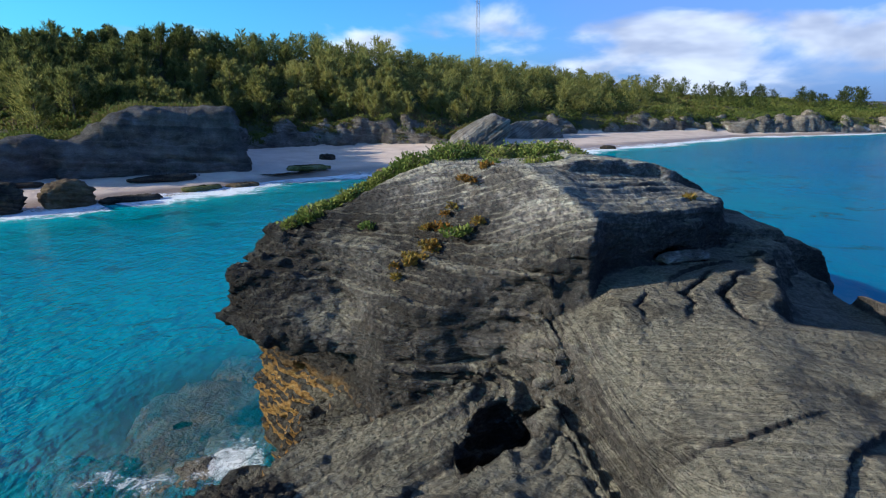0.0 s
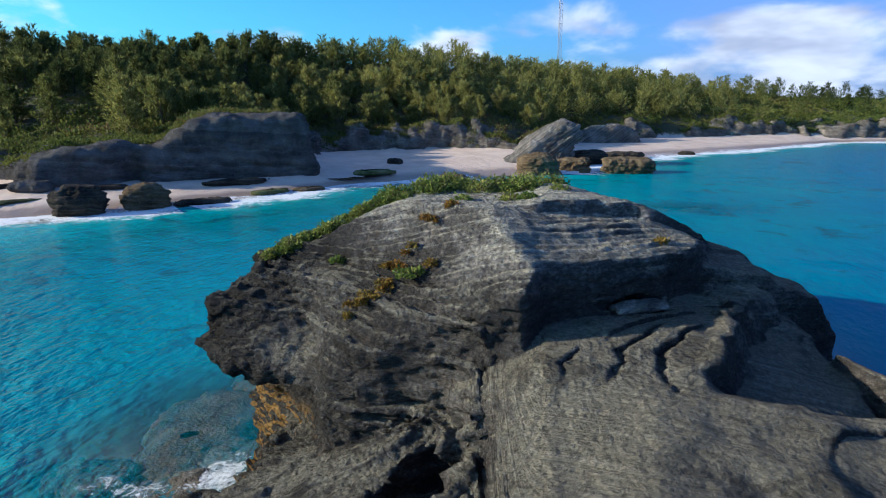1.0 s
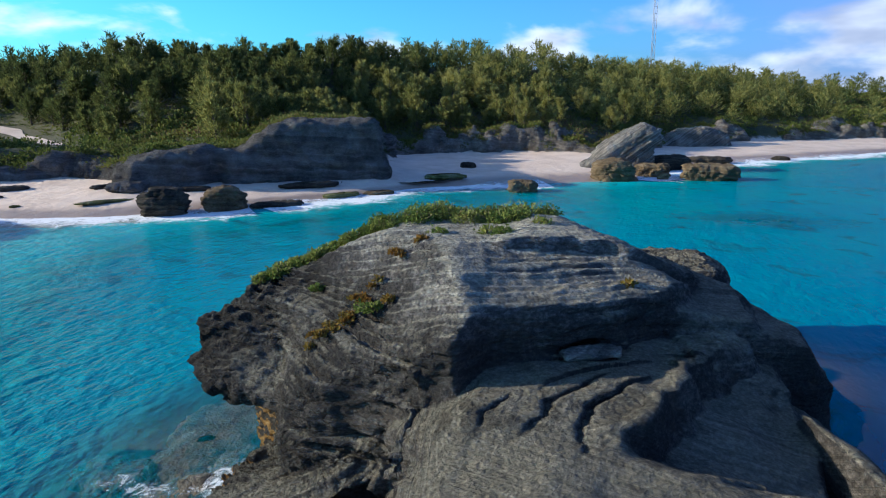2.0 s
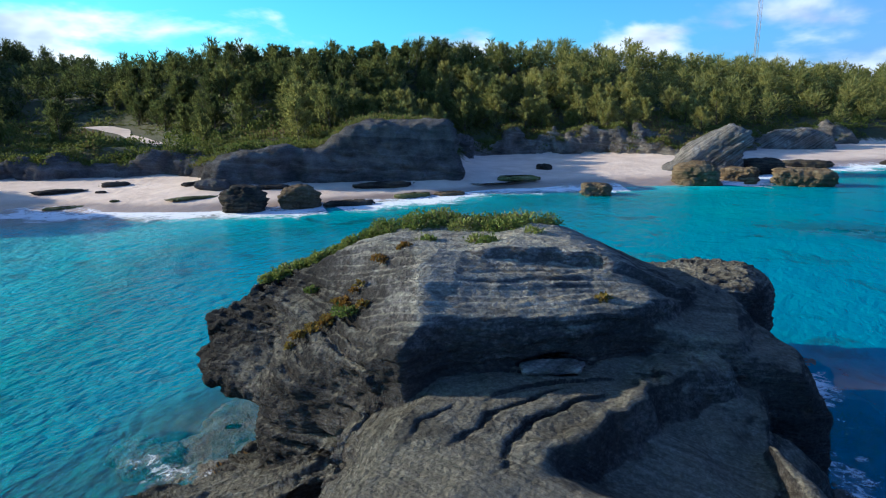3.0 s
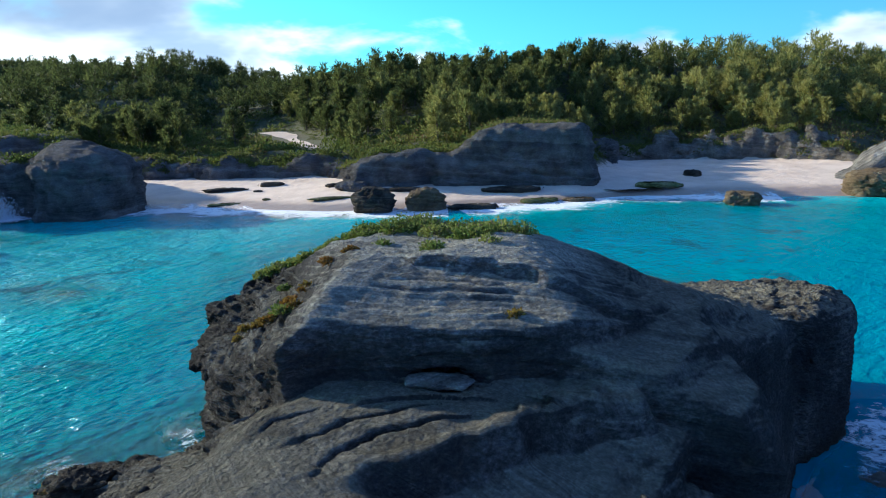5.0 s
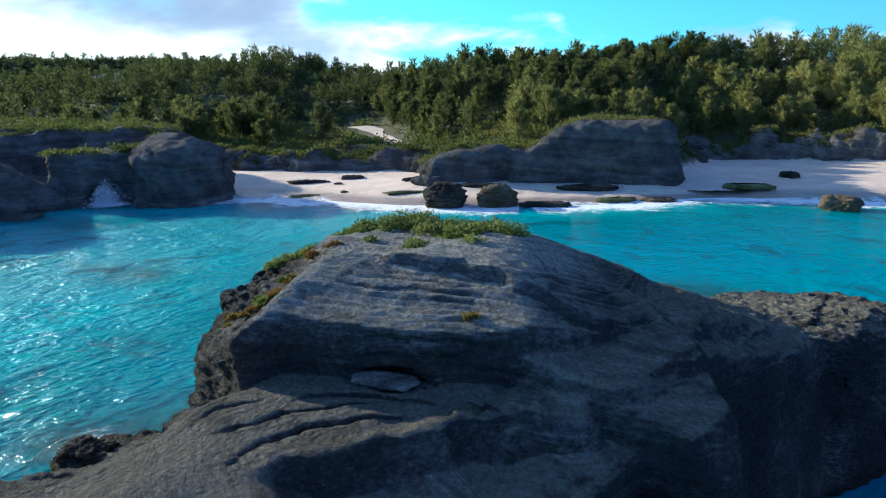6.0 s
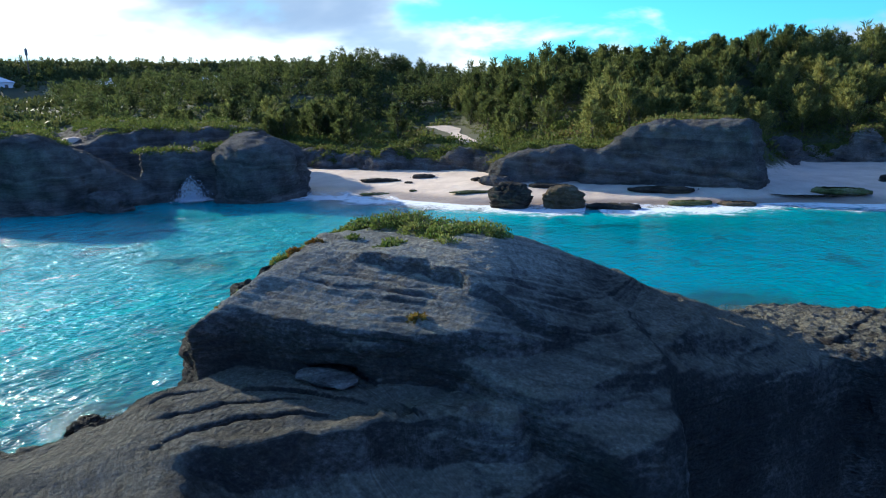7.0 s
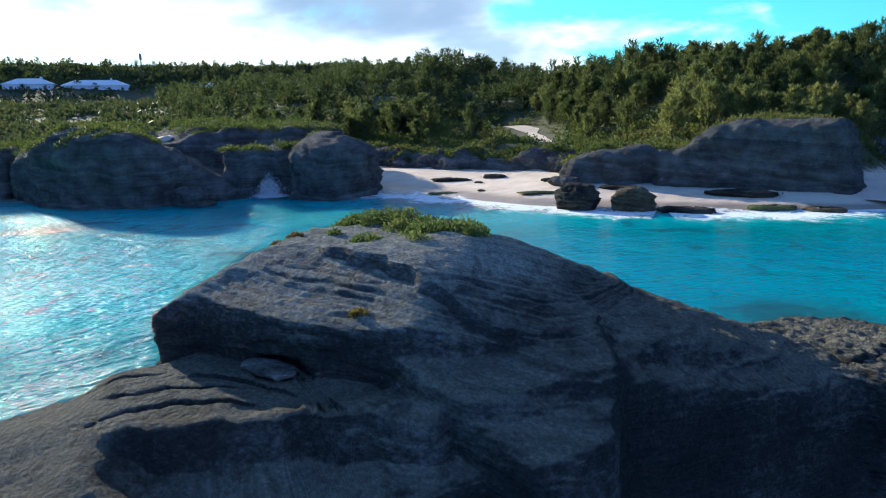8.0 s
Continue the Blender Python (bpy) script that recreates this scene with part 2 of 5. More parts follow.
NEEDLE = leaf_material("casuarina_needles", [(0.033, 0.048, 0.018), (0.074, 0.097, 0.031), (0.165, 0.185, 0.056), (0.31, 0.30, 0.096)], 0.6, sun_zone=0.44, glow=0.56)
SCRUB = leaf_material("scrub_leaves", [(0.030, 0.048, 0.016), (0.058, 0.088, 0.022), (0.105, 0.135, 0.030), (0.150, 0.160, 0.042), (0.150, 0.098, 0.055), (0.12, 0.080, 0.055)], 0.5, 0.0, 0.85, 0.06, sun_zone=0.12, glow=0.35)
FOREST = leaf_material("far_forest_leaves", [(0.045, 0.058, 0.022), (0.090, 0.108, 0.036), (0.150, 0.155, 0.052), (0.16, 0.125, 0.065)], 0.6, 0.03, 0.62, 0.03)
BROAD = leaf_material("succulent_leaves", [(0.040, 0.066, 0.018), (0.080, 0.125, 0.028), (0.150, 0.195, 0.046), (0.24, 0.25, 0.07)], 0.4)
DRY = leaf_material("dry_grass", [(0.12, 0.056, 0.014), (0.19, 0.10, 0.022), (0.18, 0.145, 0.036)], 0.7)
WALLS = plain("painted_wall", (0.70, 0.71, 0.72), (0.80, 0.80, 0.79), 0.6, 0.7)
ROOF = plain("lime_washed_roof", (0.72, 0.73, 0.74), (0.82, 0.82, 0.81), 0.8, 0.7)
GLASS = plain("window_glass", (0.03, 0.04, 0.05), (0.05, 0.06, 0.07), 1.0, 0.1, 0.0)
STEEL = plain("galvanised_steel", (0.12, 0.13, 0.14), (0.20, 0.21, 0.22), 2.0, 0.5, 0.1, 0.01, 0.6)


def ground_material(path_only=False):
    """Coral sand, damp near the sea, passing into dark scrub soil inland (attribute soil)."""
    m, g, bsdf = material("sand_path" if path_only else "sand_and_soil")
    pos = g.add("ShaderNodeNewGeometry").outputs["Position"]
    z = g.add("ShaderNodeSeparateXYZ", {0: pos}).outputs[2]
    a = g.noise(pos, 0.35, 5.0, 0.6)
    b = g.noise(pos, 6.0, 5.0, 0.7)
    dry = g.ramp(g.math("ADD", g.math("MULTIPLY", a, 0.7), g.math("MULTIPLY", b, 0.3)), [(0.35, (0.50, 0.39, 0.30)), (0.6, (0.66, 0.54, 0.43))])
    wet = g.math("SUBTRACT", 1.0, g.step(g.math("ADD", z, g.math("MULTIPLY", a, -0.5)), 0.05, 0.32))
    col = g.mix(g.math("MULTIPLY", wet, 0.8), dry, (0.25, 0.18, 0.13))
    c = g.noise(pos, 0.06, 6.0, 0.65)
    d = g.noise(pos, 1.3, 6.0, 0.7)
    soil = g.ramp(g.math("ADD", g.math("MULTIPLY", c, 0.6), g.math("MULTIPLY", d, 0.4)), [(0.34, (0.022, 0.028, 0.010)), (0.5, (0.050, 0.056, 0.018)), (0.66, (0.085, 0.070, 0.034))])
    if not path_only:
        inland = g.add("ShaderNodeAttribute", attribute_name="soil").outputs["Fac"]
        col = g.mix(g.step(g.math("ADD", inland, g.math("MULTIPLY", g.math("SUBTRACT", d, 0.5), 3.0)), 0.3, 1.4), col, soil)
    g.l.new(col, bsdf.inputs["Base Color"])
    g.l.new(g.math("SUBTRACT", 0.95, g.math("MULTIPLY", wet, 0.5)), bsdf.inputs["Roughness"])
    bump(g, bsdf, g.math("ADD", g.noise(pos, 0.9, 4.0), g.math("MULTIPLY", b, 0.2)), 0.6, 0.25)
    return m


def water_material():
    m, g, bsdf = material("sea_water")
    pos = g.add("ShaderNodeNewGeometry").outputs["Position"]
    xyz = g.add("ShaderNodeSeparateXYZ", {0: pos})
    shallow = g.add("ShaderNodeAttribute", attribute_name="shallow").outputs["Fac"]
    flat = g.add("ShaderNodeMapping", {"Vector": pos, "Scale": (1.0, 1.0, 0.0)}).outputs[0]
    wide = g.noise(flat, 0.05, 4.0, 0.55)
    f = g.math("ADD", shallow, g.math("MULTIPLY", g.math("SUBTRACT", wide, 0.5), 0.5))
    col = g.ramp(f, [(0.0, (0.0005, 0.115, 0.30)), (0.35, (0.0005, 0.168, 0.30)), (0.7, (0.001, 0.250, 0.275)), (0.85, (0.015, 0.44, 0.47)), (0.95, (0.07, 0.49, 0.51)), (1.0, (0.30, 0.36, 0.31))])
    reef = g.step(g.noise(flat, 0.30, 5.0, 0.6, 0.8), 0.555, 0.67)
    col = g.mix(g.math("MULTIPLY", reef, 0.62), col, (0.006, 0.085, 0.115))
    g.l.new(col, bsdf.inputs["Base Color"])
    bsdf.inputs["Roughness"].default_value = 0.12
    bsdf.inputs["IOR"].default_value = 1.33
    clear = g.add("ShaderNodeAttribute", attribute_name="clear").outputs["Fac"]
    g.l.new(g.math("SUBTRACT", 0.90, g.math("MULTIPLY", clear, 0.74)), bsdf.inputs["Alpha"])
    bsdf.inputs["Specular IOR Level"].default_value = 0.11
    stretch = g.add("ShaderNodeMapping", {"Vector": pos, "Rotation": (0, 0, radians(25)), "Scale": (1.0, 0.55, 1.0)}).outputs[0]
    w1 = g.noise(stretch, 0.9, 3.0, 0.5, 0.4)
    w2 = g.noise(stretch, 3.2, 3.0, 0.55, 0.3)
    w3 = g.noise(flat, 0.22, 2.0, 0.5)
    w4 = g.noise(stretch, 8.5, 2.0, 0.5, 0.4)
    h = g.math("ADD", g.math("MULTIPLY", w1, 1.0), g.math("ADD", g.math("ADD", g.math("MULTIPLY", w2, 0.66), g.math("MULTIPLY", w4, 0.13)), g.math("MULTIPLY", w3, 1.2)))
    b = bump(g, bsdf, h, 0.9, 0.28)
    open_bay = g.step(g.math("SUBTRACT", g.math("MULTIPLY", xyz.outputs[0], -1.0), g.math("MULTIPLY", xyz.outputs[1], 0.9)), -10.0, 16.0)
    g.l.new(g.math("ADD", 0.13, g.math("MULTIPLY", open_bay, 0.80)), b.inputs["Distance"])
    seaward = g.math("SUBTRACT", 1.0, g.step(xyz.outputs[0], -9.0, 6.0))
    g.l.new(g.math("ADD", 0.02, g.math("MULTIPLY", seaward, 0.43)), bsdf.inputs["Specular IOR Level"])
    g.l.new(g.math("ADD", 1.12, g.math("MULTIPLY", seaward, 0.21)), bsdf.inputs["IOR"])
    return m


def foam_material(name, cut):
    m, g, bsdf = material(name)
    pos = g.add("ShaderNodeNewGeometry").outputs["Position"]
    edge = g.add("ShaderNodeAttribute", attribute_name="edge").outputs["Fac"]
    a = g.noise(pos, 0.55, 5.0, 0.7, 1.0)
    b = g.noise(pos, 2.6, 5.0, 0.7, 1.5)
    v = g.math("ADD", g.math("ADD", g.math("MULTIPLY", a, 0.55), g.math("MULTIPLY", b, 0.45)), g.math("MULTIPLY", edge, 0.30))
    bsdf.inputs["Base Color"].default_value = (0.80, 0.83, 0.84, 1)
    bsdf.inputs["Roughness"].default_value = 0.8
    g.l.new(g.math("MULTIPLY", g.step(v, cut, cut + 0.16), 0.92), bsdf.inputs["Alpha"])
    bump(g, bsdf, b, 0.5, 0.1)
    return m


GROUND, PATH_SAND, WATER = ground_material(), ground_material(True), water_material()
DROPS = plain("flung_spray", (0.78, 0.81, 0.83), (0.86, 0.88, 0.89), 4.0, 0.6)
SURF, SPRAY = foam_material("surf_foam", 0.635), foam_material("churned_foam", 0.58)


# ---------------------------------------------------------------- mesh tools
def link_mesh(name, verts, faces, mat, parent=None, label="", smooth=True):
    """verts (n,3), faces (m,k) with one k for all: one mesh object."""
    verts, faces = np.asarray(verts, np.float32), np.asarray(faces, np.int32)
    me = bpy.data.meshes.new(name)
    me.vertices.add(len(verts))
    me.vertices.foreach_set("co", verts.ravel())
    k = faces.shape[1]
    me.loops.add(faces.size)
    me.loops.foreach_set("vertex_index", faces.ravel())
    me.polygons.add(len(faces))
    me.polygons.foreach_set("loop_start", np.arange(0, faces.size, k, dtype=np.int32))
    me.polygons.foreach_set("loop_total", np.full(len(faces), k, np.int32))
    me.polygons.foreach_set("use_smooth", np.full(len(faces), smooth, bool))
    for one in (mat if isinstance(mat, (list, tuple)) else [mat]):
        me.materials.append(one)
    me.update(calc_edges=True)
    ob = new(name, me)
    if parent:
        ob.parent = parent
    if label:
        ob["label"] = label
    return ob


def part(name, bm, mat, parent=None, label="", smooth=False):
    me = bpy.data.meshes.new(name)
    bm.to_mesh(me)
    bm.free()
    me.materials.append(mat)
    if smooth:
        me.polygons.foreach_set("use_smooth", np.full(len(me.polygons), True))
    ob = new(name, me)
    if parent:
        ob.parent = parent
    if label:
        ob["label"] = label
    return ob


def holder(name, m, label, category, group="", kind=""):
    ob = new(name)
    ob.empty_display_size = 0.2
    ob.matrix_basis = m
    return tagged(ob, label, category, group, kind)


def _hash(i, j, k, seed):
    n = (i * 374761393 + j * 668265263 + k * 2147483647 + seed * 1274126177) & 0xFFFFFFFF
    n = ((n ^ (n >> 13)) * 1274126177) & 0xFFFFFFFF
    return ((n ^ (n >> 16)) & 0xFFFF).astype(np.float32) / 32767.5 - 1.0


def vnoise(p, scale=1.0, seed=0):
    """Smooth value noise in -1..1 at the points p (n,3)."""
    q = np.asarray(p, np.float64) * scale
    i = np.floor(q).astype(np.int64)
    f = (q - i).astype(np.float32)
    f = f * f * f * (f * (f * 6 - 15) + 10)
    out = np.zeros(len(q), np.float32)
    for a in (0, 1):
        for b in (0, 1):
            for c in (0, 1):
                w = (f[:, 0] if a else 1 - f[:, 0]) * (f[:, 1] if b else 1 - f[:, 1]) * (f[:, 2] if c else 1 - f[:, 2])
                out += w * _hash(i[:, 0] + a, i[:, 1] + b, i[:, 2] + c, seed)
    return out


def fbm(p, scale=1.0, octaves=4, rough=0.5, seed=0):
    out, amp, total = 0.0, 1.0, 0.0
    for o in range(octaves):
        out = out + amp * vnoise(p, scale * 2.03 ** o, seed + 17 * o)
        total += amp
        amp *= rough
    return out / total


def poly_dist(x, y, pts, closed=True):
    """Distance to a polyline; for a closed one signed, negative inside. Also the parameter of the nearest place along it."""
    pts = np.asarray(pts, float)
    best, par = np.full(x.shape, 1e9), np.zeros(x.shape)
    inside = np.zeros(x.shape, bool)
    n = len(pts)
    for i in range(n if closed else n - 1):
        (ax, ay), (bx, by) = pts[i][:2], pts[(i + 1) % n][:2]
        dx, dy = bx - ax, by - ay
        t = np.clip(((x - ax) * dx + (y - ay) * dy) / (dx * dx + dy * dy), 0, 1)
        d = np.hypot(x - ax - t * dx, y - ay - t * dy)
        m = d < best
        best[m], par[m] = d[m], (i + t)[m]
        if closed:
            c = (ay > y) != (by > y)
            xs = ax + (y - ay) * (dx / dy if dy else 0.0)
            inside ^= c & (x < xs)
    if closed:
        best = np.where(inside, -best, best)
    return best, par


def smin(a, b, k):
    h = np.clip(0.5 + 0.5 * (b - a) / k, 0, 1)
    return b + (a - b) * h - k * h * (1 - h)


def smax(a, b, k):
    return -smin(-a, -b, k)


def smooth(v, lo, hi):
    t = np.clip((v - lo) / (hi - lo), 0, 1)
    return t * t * (3 - 2 * t)


def surface_net(f, origin, step):
    """A mesh of the surface f = 0 of a grid of values (negative inside)."""
    s = f < 0
    c = s[:-1, :-1, :-1].astype(np.int8)
    for a, b, d in ((1, 0, 0), (0, 1, 0), (0, 0, 1), (1, 1, 0), (1, 0, 1), (0, 1, 1), (1, 1, 1)):
        c = c + s[a:s.shape[0] - 1 + a, b:s.shape[1] - 1 + b, d:s.shape[2] - 1 + d]
    cells = np.argwhere((c > 0) & (c < 8))
    ids = np.full(c.shape, -1, np.int32)
    ids[tuple(cells.T)] = np.arange(len(cells))
    corner = [(a, b, d) for a in (0, 1) for b in (0, 1) for d in (0, 1)]
    val = np.stack([f[cells[:, 0] + a, cells[:, 1] + b, cells[:, 2] + d] for a, b, d in corner], 1)
    acc, cnt = np.zeros((len(cells), 3)), np.zeros(len(cells))
    for i in range(8):
        for j in range(i + 1, 8):
            if sum(abs(corner[i][k] - corner[j][k]) for k in range(3)) != 1:
                continue
            va, vb = val[:, i], val[:, j]
            m = (va < 0) != (vb < 0)
            t = np.where(m, va / np.where(m, va - vb, 1), 0)
            p = np.array(corner[i]) + t[:, None] * (np.array(corner[j]) - np.array(corner[i]))
            acc += p * m[:, None]
            cnt += m
    verts = (cells + acc / cnt[:, None]) * step + np.array(origin)
    quads = []
    for ax in range(3):
        lo = [slice(1, -1)] * 3
        lo[ax] = slice(0, -1)
        hi = list(lo)
        hi[ax] = slice(1, None)
        sa, sb = s[tuple(lo)], s[tuple(hi)]
        e = np.argwhere(sa != sb)
        flip = sa[tuple(e.T)]
        off = np.ones(3, int)
        off[ax] = 0
        e = e + off
        u, v = [k for k in range(3) if k != ax]
        du, dv = np.zeros(3, int), np.zeros(3, int)
        du[u], dv[v] = 1, 1
        q = np.stack([ids[tuple((e - du - dv).T)], ids[tuple((e - dv).T)], ids[tuple(e.T)], ids[tuple((e - du).T)]], 1)
        turn = flip if ax != 1 else ~flip
        q[~turn] = q[~turn][:, ::-1]
        quads.append(q[(q >= 0).all(1)])
    return verts, np.concatenate(quads)


def normals(verts, quads):
    v = verts[quads]
    n = np.cross(v[:, 2] - v[:, 0], v[:, 3] - v[:, 1])
    out = np.zeros_like(verts)
    for k in range(4):
        np.add.at(out, quads[:, k], n)
    return out / np.maximum(np.linalg.norm(out, axis=1, keepdims=True), 1e-9)


def bedding(verts, dip, band, warp, seed):
    """Uneven ledges along the direction dip: stepped 1D noise with sharp lips."""
    a = verts @ np.asarray(dip) + warp * fbm(verts, 0.35, 2, 0.5, seed) + 0.10 * fbm(verts, 1.7, 2, 0.5, seed + 9)
    q = np.stack([a / band, np.zeros_like(a), np.zeros_like(a)], 1)
    r = vnoise(q, 1.0, seed + 5) + 0.5 * vnoise(q, 2.7, seed + 6)
    cell = a / (band * 1.4)
    saw = cell - np.floor(cell)
    saw = saw ** 0.6 * (1 - smooth(saw, 0.86, 1.0))
    return 0.55 * r + 0.8 * (saw - 0.4)


def sculpt(verts, quads, dip, band, layers, lumps, crag, seed):
    """Lumps, bedding ledges, crags and fine knobs pushed along the normals."""
    n = normals(verts, quads)
    v = verts + n * (lumps * fbm(verts, 0.8, 3, 0.5, seed + 1))[:, None]
    n = normals(v, quads)
    side = 1.0 - 0.6 * np.abs(n[:, 2])
    patchy = 0.7 + 0.8 * fbm(v, 0.5, 2, 0.5, seed + 3)
    v = v + n * (layers * side * patchy * bedding(v, dip, band, 0.6, seed))[:, None]
    n = normals(v, quads)
    long = v + np.outer(v @ np.asarray(dip), np.asarray(dip)) * 1.2
    rid = 1.0 - np.abs(fbm(long, 1.5, 4, 0.62, seed + 2)) * 2.2
    steep = 1.0 - 0.75 * np.abs(n[:, 2])
    knob = fbm(long, 4.4, 2, 0.6, seed + 7) * (0.25 + 0.75 * steep)
    return v + n * (crag * (np.maximum(rid, -0.6) * steep + 0.55 * knob))[:, None]


# ---------------------------------------------------------------- land and sea
SHORE = [(-420, -260), (-150, -60), (-95, -14), (-76, -2), (-68, 4), (-62, 12), (-64, 20), (-60, 26), (-55, 33), (-48, 36.4), (-42, 38.6), (-35.5, 41),
         (-31, 44.5), (-26, 48.8), (-20, 56.5), (-16.5, 63), (-8.5, 68.3), (-3, 70.5), (5, 75.5), (12.5, 92), (21, 100.5), (36, 113), (62, 138), (84, 145), (104, 153), (180, 170), (700, 260)]
BACK = [(-420, -220), (-150, -40), (-100, 0), (-82, 12), (-78, 30), (-74, 40), (-64, 45.5), (-55, 52.5), (-46, 54.7), (-40, 50.5), (-31.7, 57.5), (-21, 64), (-24, 78),
        (-28.6, 90), (-18, 93), (-10, 95), (0, 95), (11, 121), (24, 126), (40, 136), (64, 144), (84, 150), (104, 158), (180, 180), (700, 275)]
CREST = [(-420, -100), (-230, -40), (-190, 20), (-165, 60), (-150, 92), (-125, 112), (-95, 105), (-80, 101), (-54, 112), (-26, 135), (10, 165), (42, 190), (81, 204), (120, 202), (250, 235), (700, 330)]
PATH_LINE = [(-58, 59.5), (-64, 62.8), (-72, 67), (-79, 70.5), (-84, 71.5), (-89, 69.3), (-95, 67.2)]
PATH_Z = [4.3, 4.5, 4.85, 5.5, 5.85, 5.5, 5.4]
CREST_Z = [13, 13, 13, 17, 20.5, 13.5, 14.0, 15.0, 15.5, 15.5, 13.5, 10.5, 8.5, 7.0, 7.0, 7.0]


def land_height(x, y):
    """Height of the ground, sea bed included, and how far (x, y) lies behind the beach (0 on the beach)."""
    x, y = np.asarray(x, float), np.asarray(y, float)
    far = [(4000, 4000), (-4000, 4000), (-4000, -400)]
    land, _ = poly_dist(x, y, SHORE + far)
    hill, _ = poly_dist(x, y, BACK + far)
    top, par = poly_dist(x, y, CREST, False)
    beyond, _ = poly_dist(x, y, CREST + far)
    d_sea, d_back = np.abs(land), np.abs(hill)
    crest = np.interp(par, np.arange(len(CREST)), CREST_Z)
    beach = 1.5 * (d_sea / (d_sea + d_back + 1e-6)) ** 0.8
    u = np.where(beyond < 0, 1.0, d_back / (d_back + top + 1e-6))
    bank = 1.5 + 1.9 * smooth(d_back, 0.0, 3.5)
    slope = bank + (crest - 3.4) * (0.55 * u + 0.45 * smooth(u, 0.0, 1.0))
    slope = slope + 19.0 * np.exp(-(((x + 330) / 45) ** 2)) * smooth(y, -250, -60) * (1 - smooth(y, 130, 200)) - 3.0 * smooth(top, 0, 120) * (beyond < 0) * (x > -110)
    near, along = poly_dist(x, y, PATH_LINE, False)
    level = np.interp(along, np.arange(len(PATH_LINE)), PATH_Z)
    off = smooth(near, 2.5, 15.0)
    slope = np.where(d_back > 4, level + (slope - level) * off, slope)
    p = np.stack([x, y, 0 * x], -1).reshape(-1, 3)
    rough = (fbm(p, 0.06, 4, 0.55, 3)).reshape(x.shape)
    bed = -0.35 * d_sea ** 0.8
    z = np.where(hill < 0, slope + 1.6 * rough * smooth(d_back, 2, 25) * (0.1 + 0.9 * off), np.where(land < 0, beach + 0.06 * rough, np.maximum(bed, -6.0)))
    return z, np.where(hill < 0, d_back, 0.0), land


def spread(lo, hi, step, reach):
    core = np.arange(lo, hi + step / 2, step)
    tail = step * (1.25 ** np.arange(1, 60)).cumsum()
    tail = tail[tail < reach]
    return np.concatenate([(lo - tail)[::-1], core, hi + tail])


def grid_faces(nx, ny):
    i = np.arange(nx * ny).reshape(nx, ny)
    return np.stack([i[:-1, :-1], i[1:, :-1], i[1:, 1:], i[:-1, 1:]], -1).reshape(-1, 4)


def build_ground():
    xs, ys = spread(-130, 110, 1.6, 4000), spread(-10, 215, 1.6, 4000)
    gx, gy = np.meshgrid(xs, ys, indexing="ij")
    z, inland, land = land_height(gx, gy)
    ob = link_mesh("ground", np.stack([gx, gy, z], -1).reshape(-1, 3), grid_faces(len(xs), len(ys)), GROUND)
    a = ob.data.attributes.new("soil", "FLOAT", "POINT")
    a.data.foreach_set("value", np.minimum(inland, 4).ravel().astype(np.float32))
    tagged(ob, "pale coral sand beach rising to scrub-covered dune hills", "ground", kind="structure")


def build_water():
    xs, ys = spread(-110, 90, 2.0, 4500), spread(-20, 150, 2.0, 4500)
    gx, gy = np.meshgrid(xs, ys, indexing="ij")
    land, _ = poly_dist(gx, gy, SHORE + [(4000, 4000), (-4000, 4000), (-4000, -400)])
    depth = np.maximum(land, 0)
    islet = np.hypot(gx - 2, gy - 14)
    right = smooth(gx - 0.25 * gy, -10, 25)
    # the 0.36 term lightens the western bay: sandbar tone plus sun glare as colour
    v = 0.98 * np.exp(-depth / 5.0) + 0.62 * (1 - np.exp(-depth / 5.0)) * (1 - 0.5 * right) + 0.06 * np.exp(-((islet - 9) / 5) ** 2) * (1 - right) + 0.36 * smooth(-gx - 0.4 * gy, 4, 28) - 0.10 * np.exp(-(islet / 16) ** 2)
    v = np.where(depth > 3.0, np.minimum(v, 0.90), v)
    ob = link_mesh("water", np.stack([gx, gy, 0 * gx], -1).reshape(-1, 3), grid_faces(len(xs), len(ys)), WATER)
    a = ob.data.attributes.new("shallow", "FLOAT", "POINT")
    a.data.foreach_set("value", v.ravel().astype(np.float32))
    clear = 1.25 * np.exp(-(((gx + 6.0) / 2.6) ** 2 + ((gy - 14) / 4.0) ** 2)) + 0.7 * np.exp(-(((gx + 26.5) / 3.6) ** 2 + ((gy - 15.5) / 2.0) ** 2)) + 0.8 * np.exp(-(((gx + 7.6) / 2.0) ** 2 + ((gy - 8.2) / 1.8) ** 2)) + np.exp(-(((gx + 2) / 3) ** 2 + ((gy - 32) / 3) ** 2)) + 0.5 * np.exp(-(((gx + 47) / 4) ** 2 + ((gy - 18) / 3) ** 2)) + 0.5 * np.exp(-(((gx - 9.2) / 2.6) ** 2 + ((gy - 19) / 6.5) ** 2)) + 0.6 * np.exp(-(((gx - 14) / 5) ** 2 + ((gy - 52) / 2.5) ** 2))
    a = ob.data.attributes.new("clear", "FLOAT", "POINT")
    a.data.foreach_set("value", np.minimum(clear, 1).ravel().astype(np.float32))
    tagged(ob, "clear turquoise sea with small ripples", "water", kind="structure")


build_ground()
build_water()


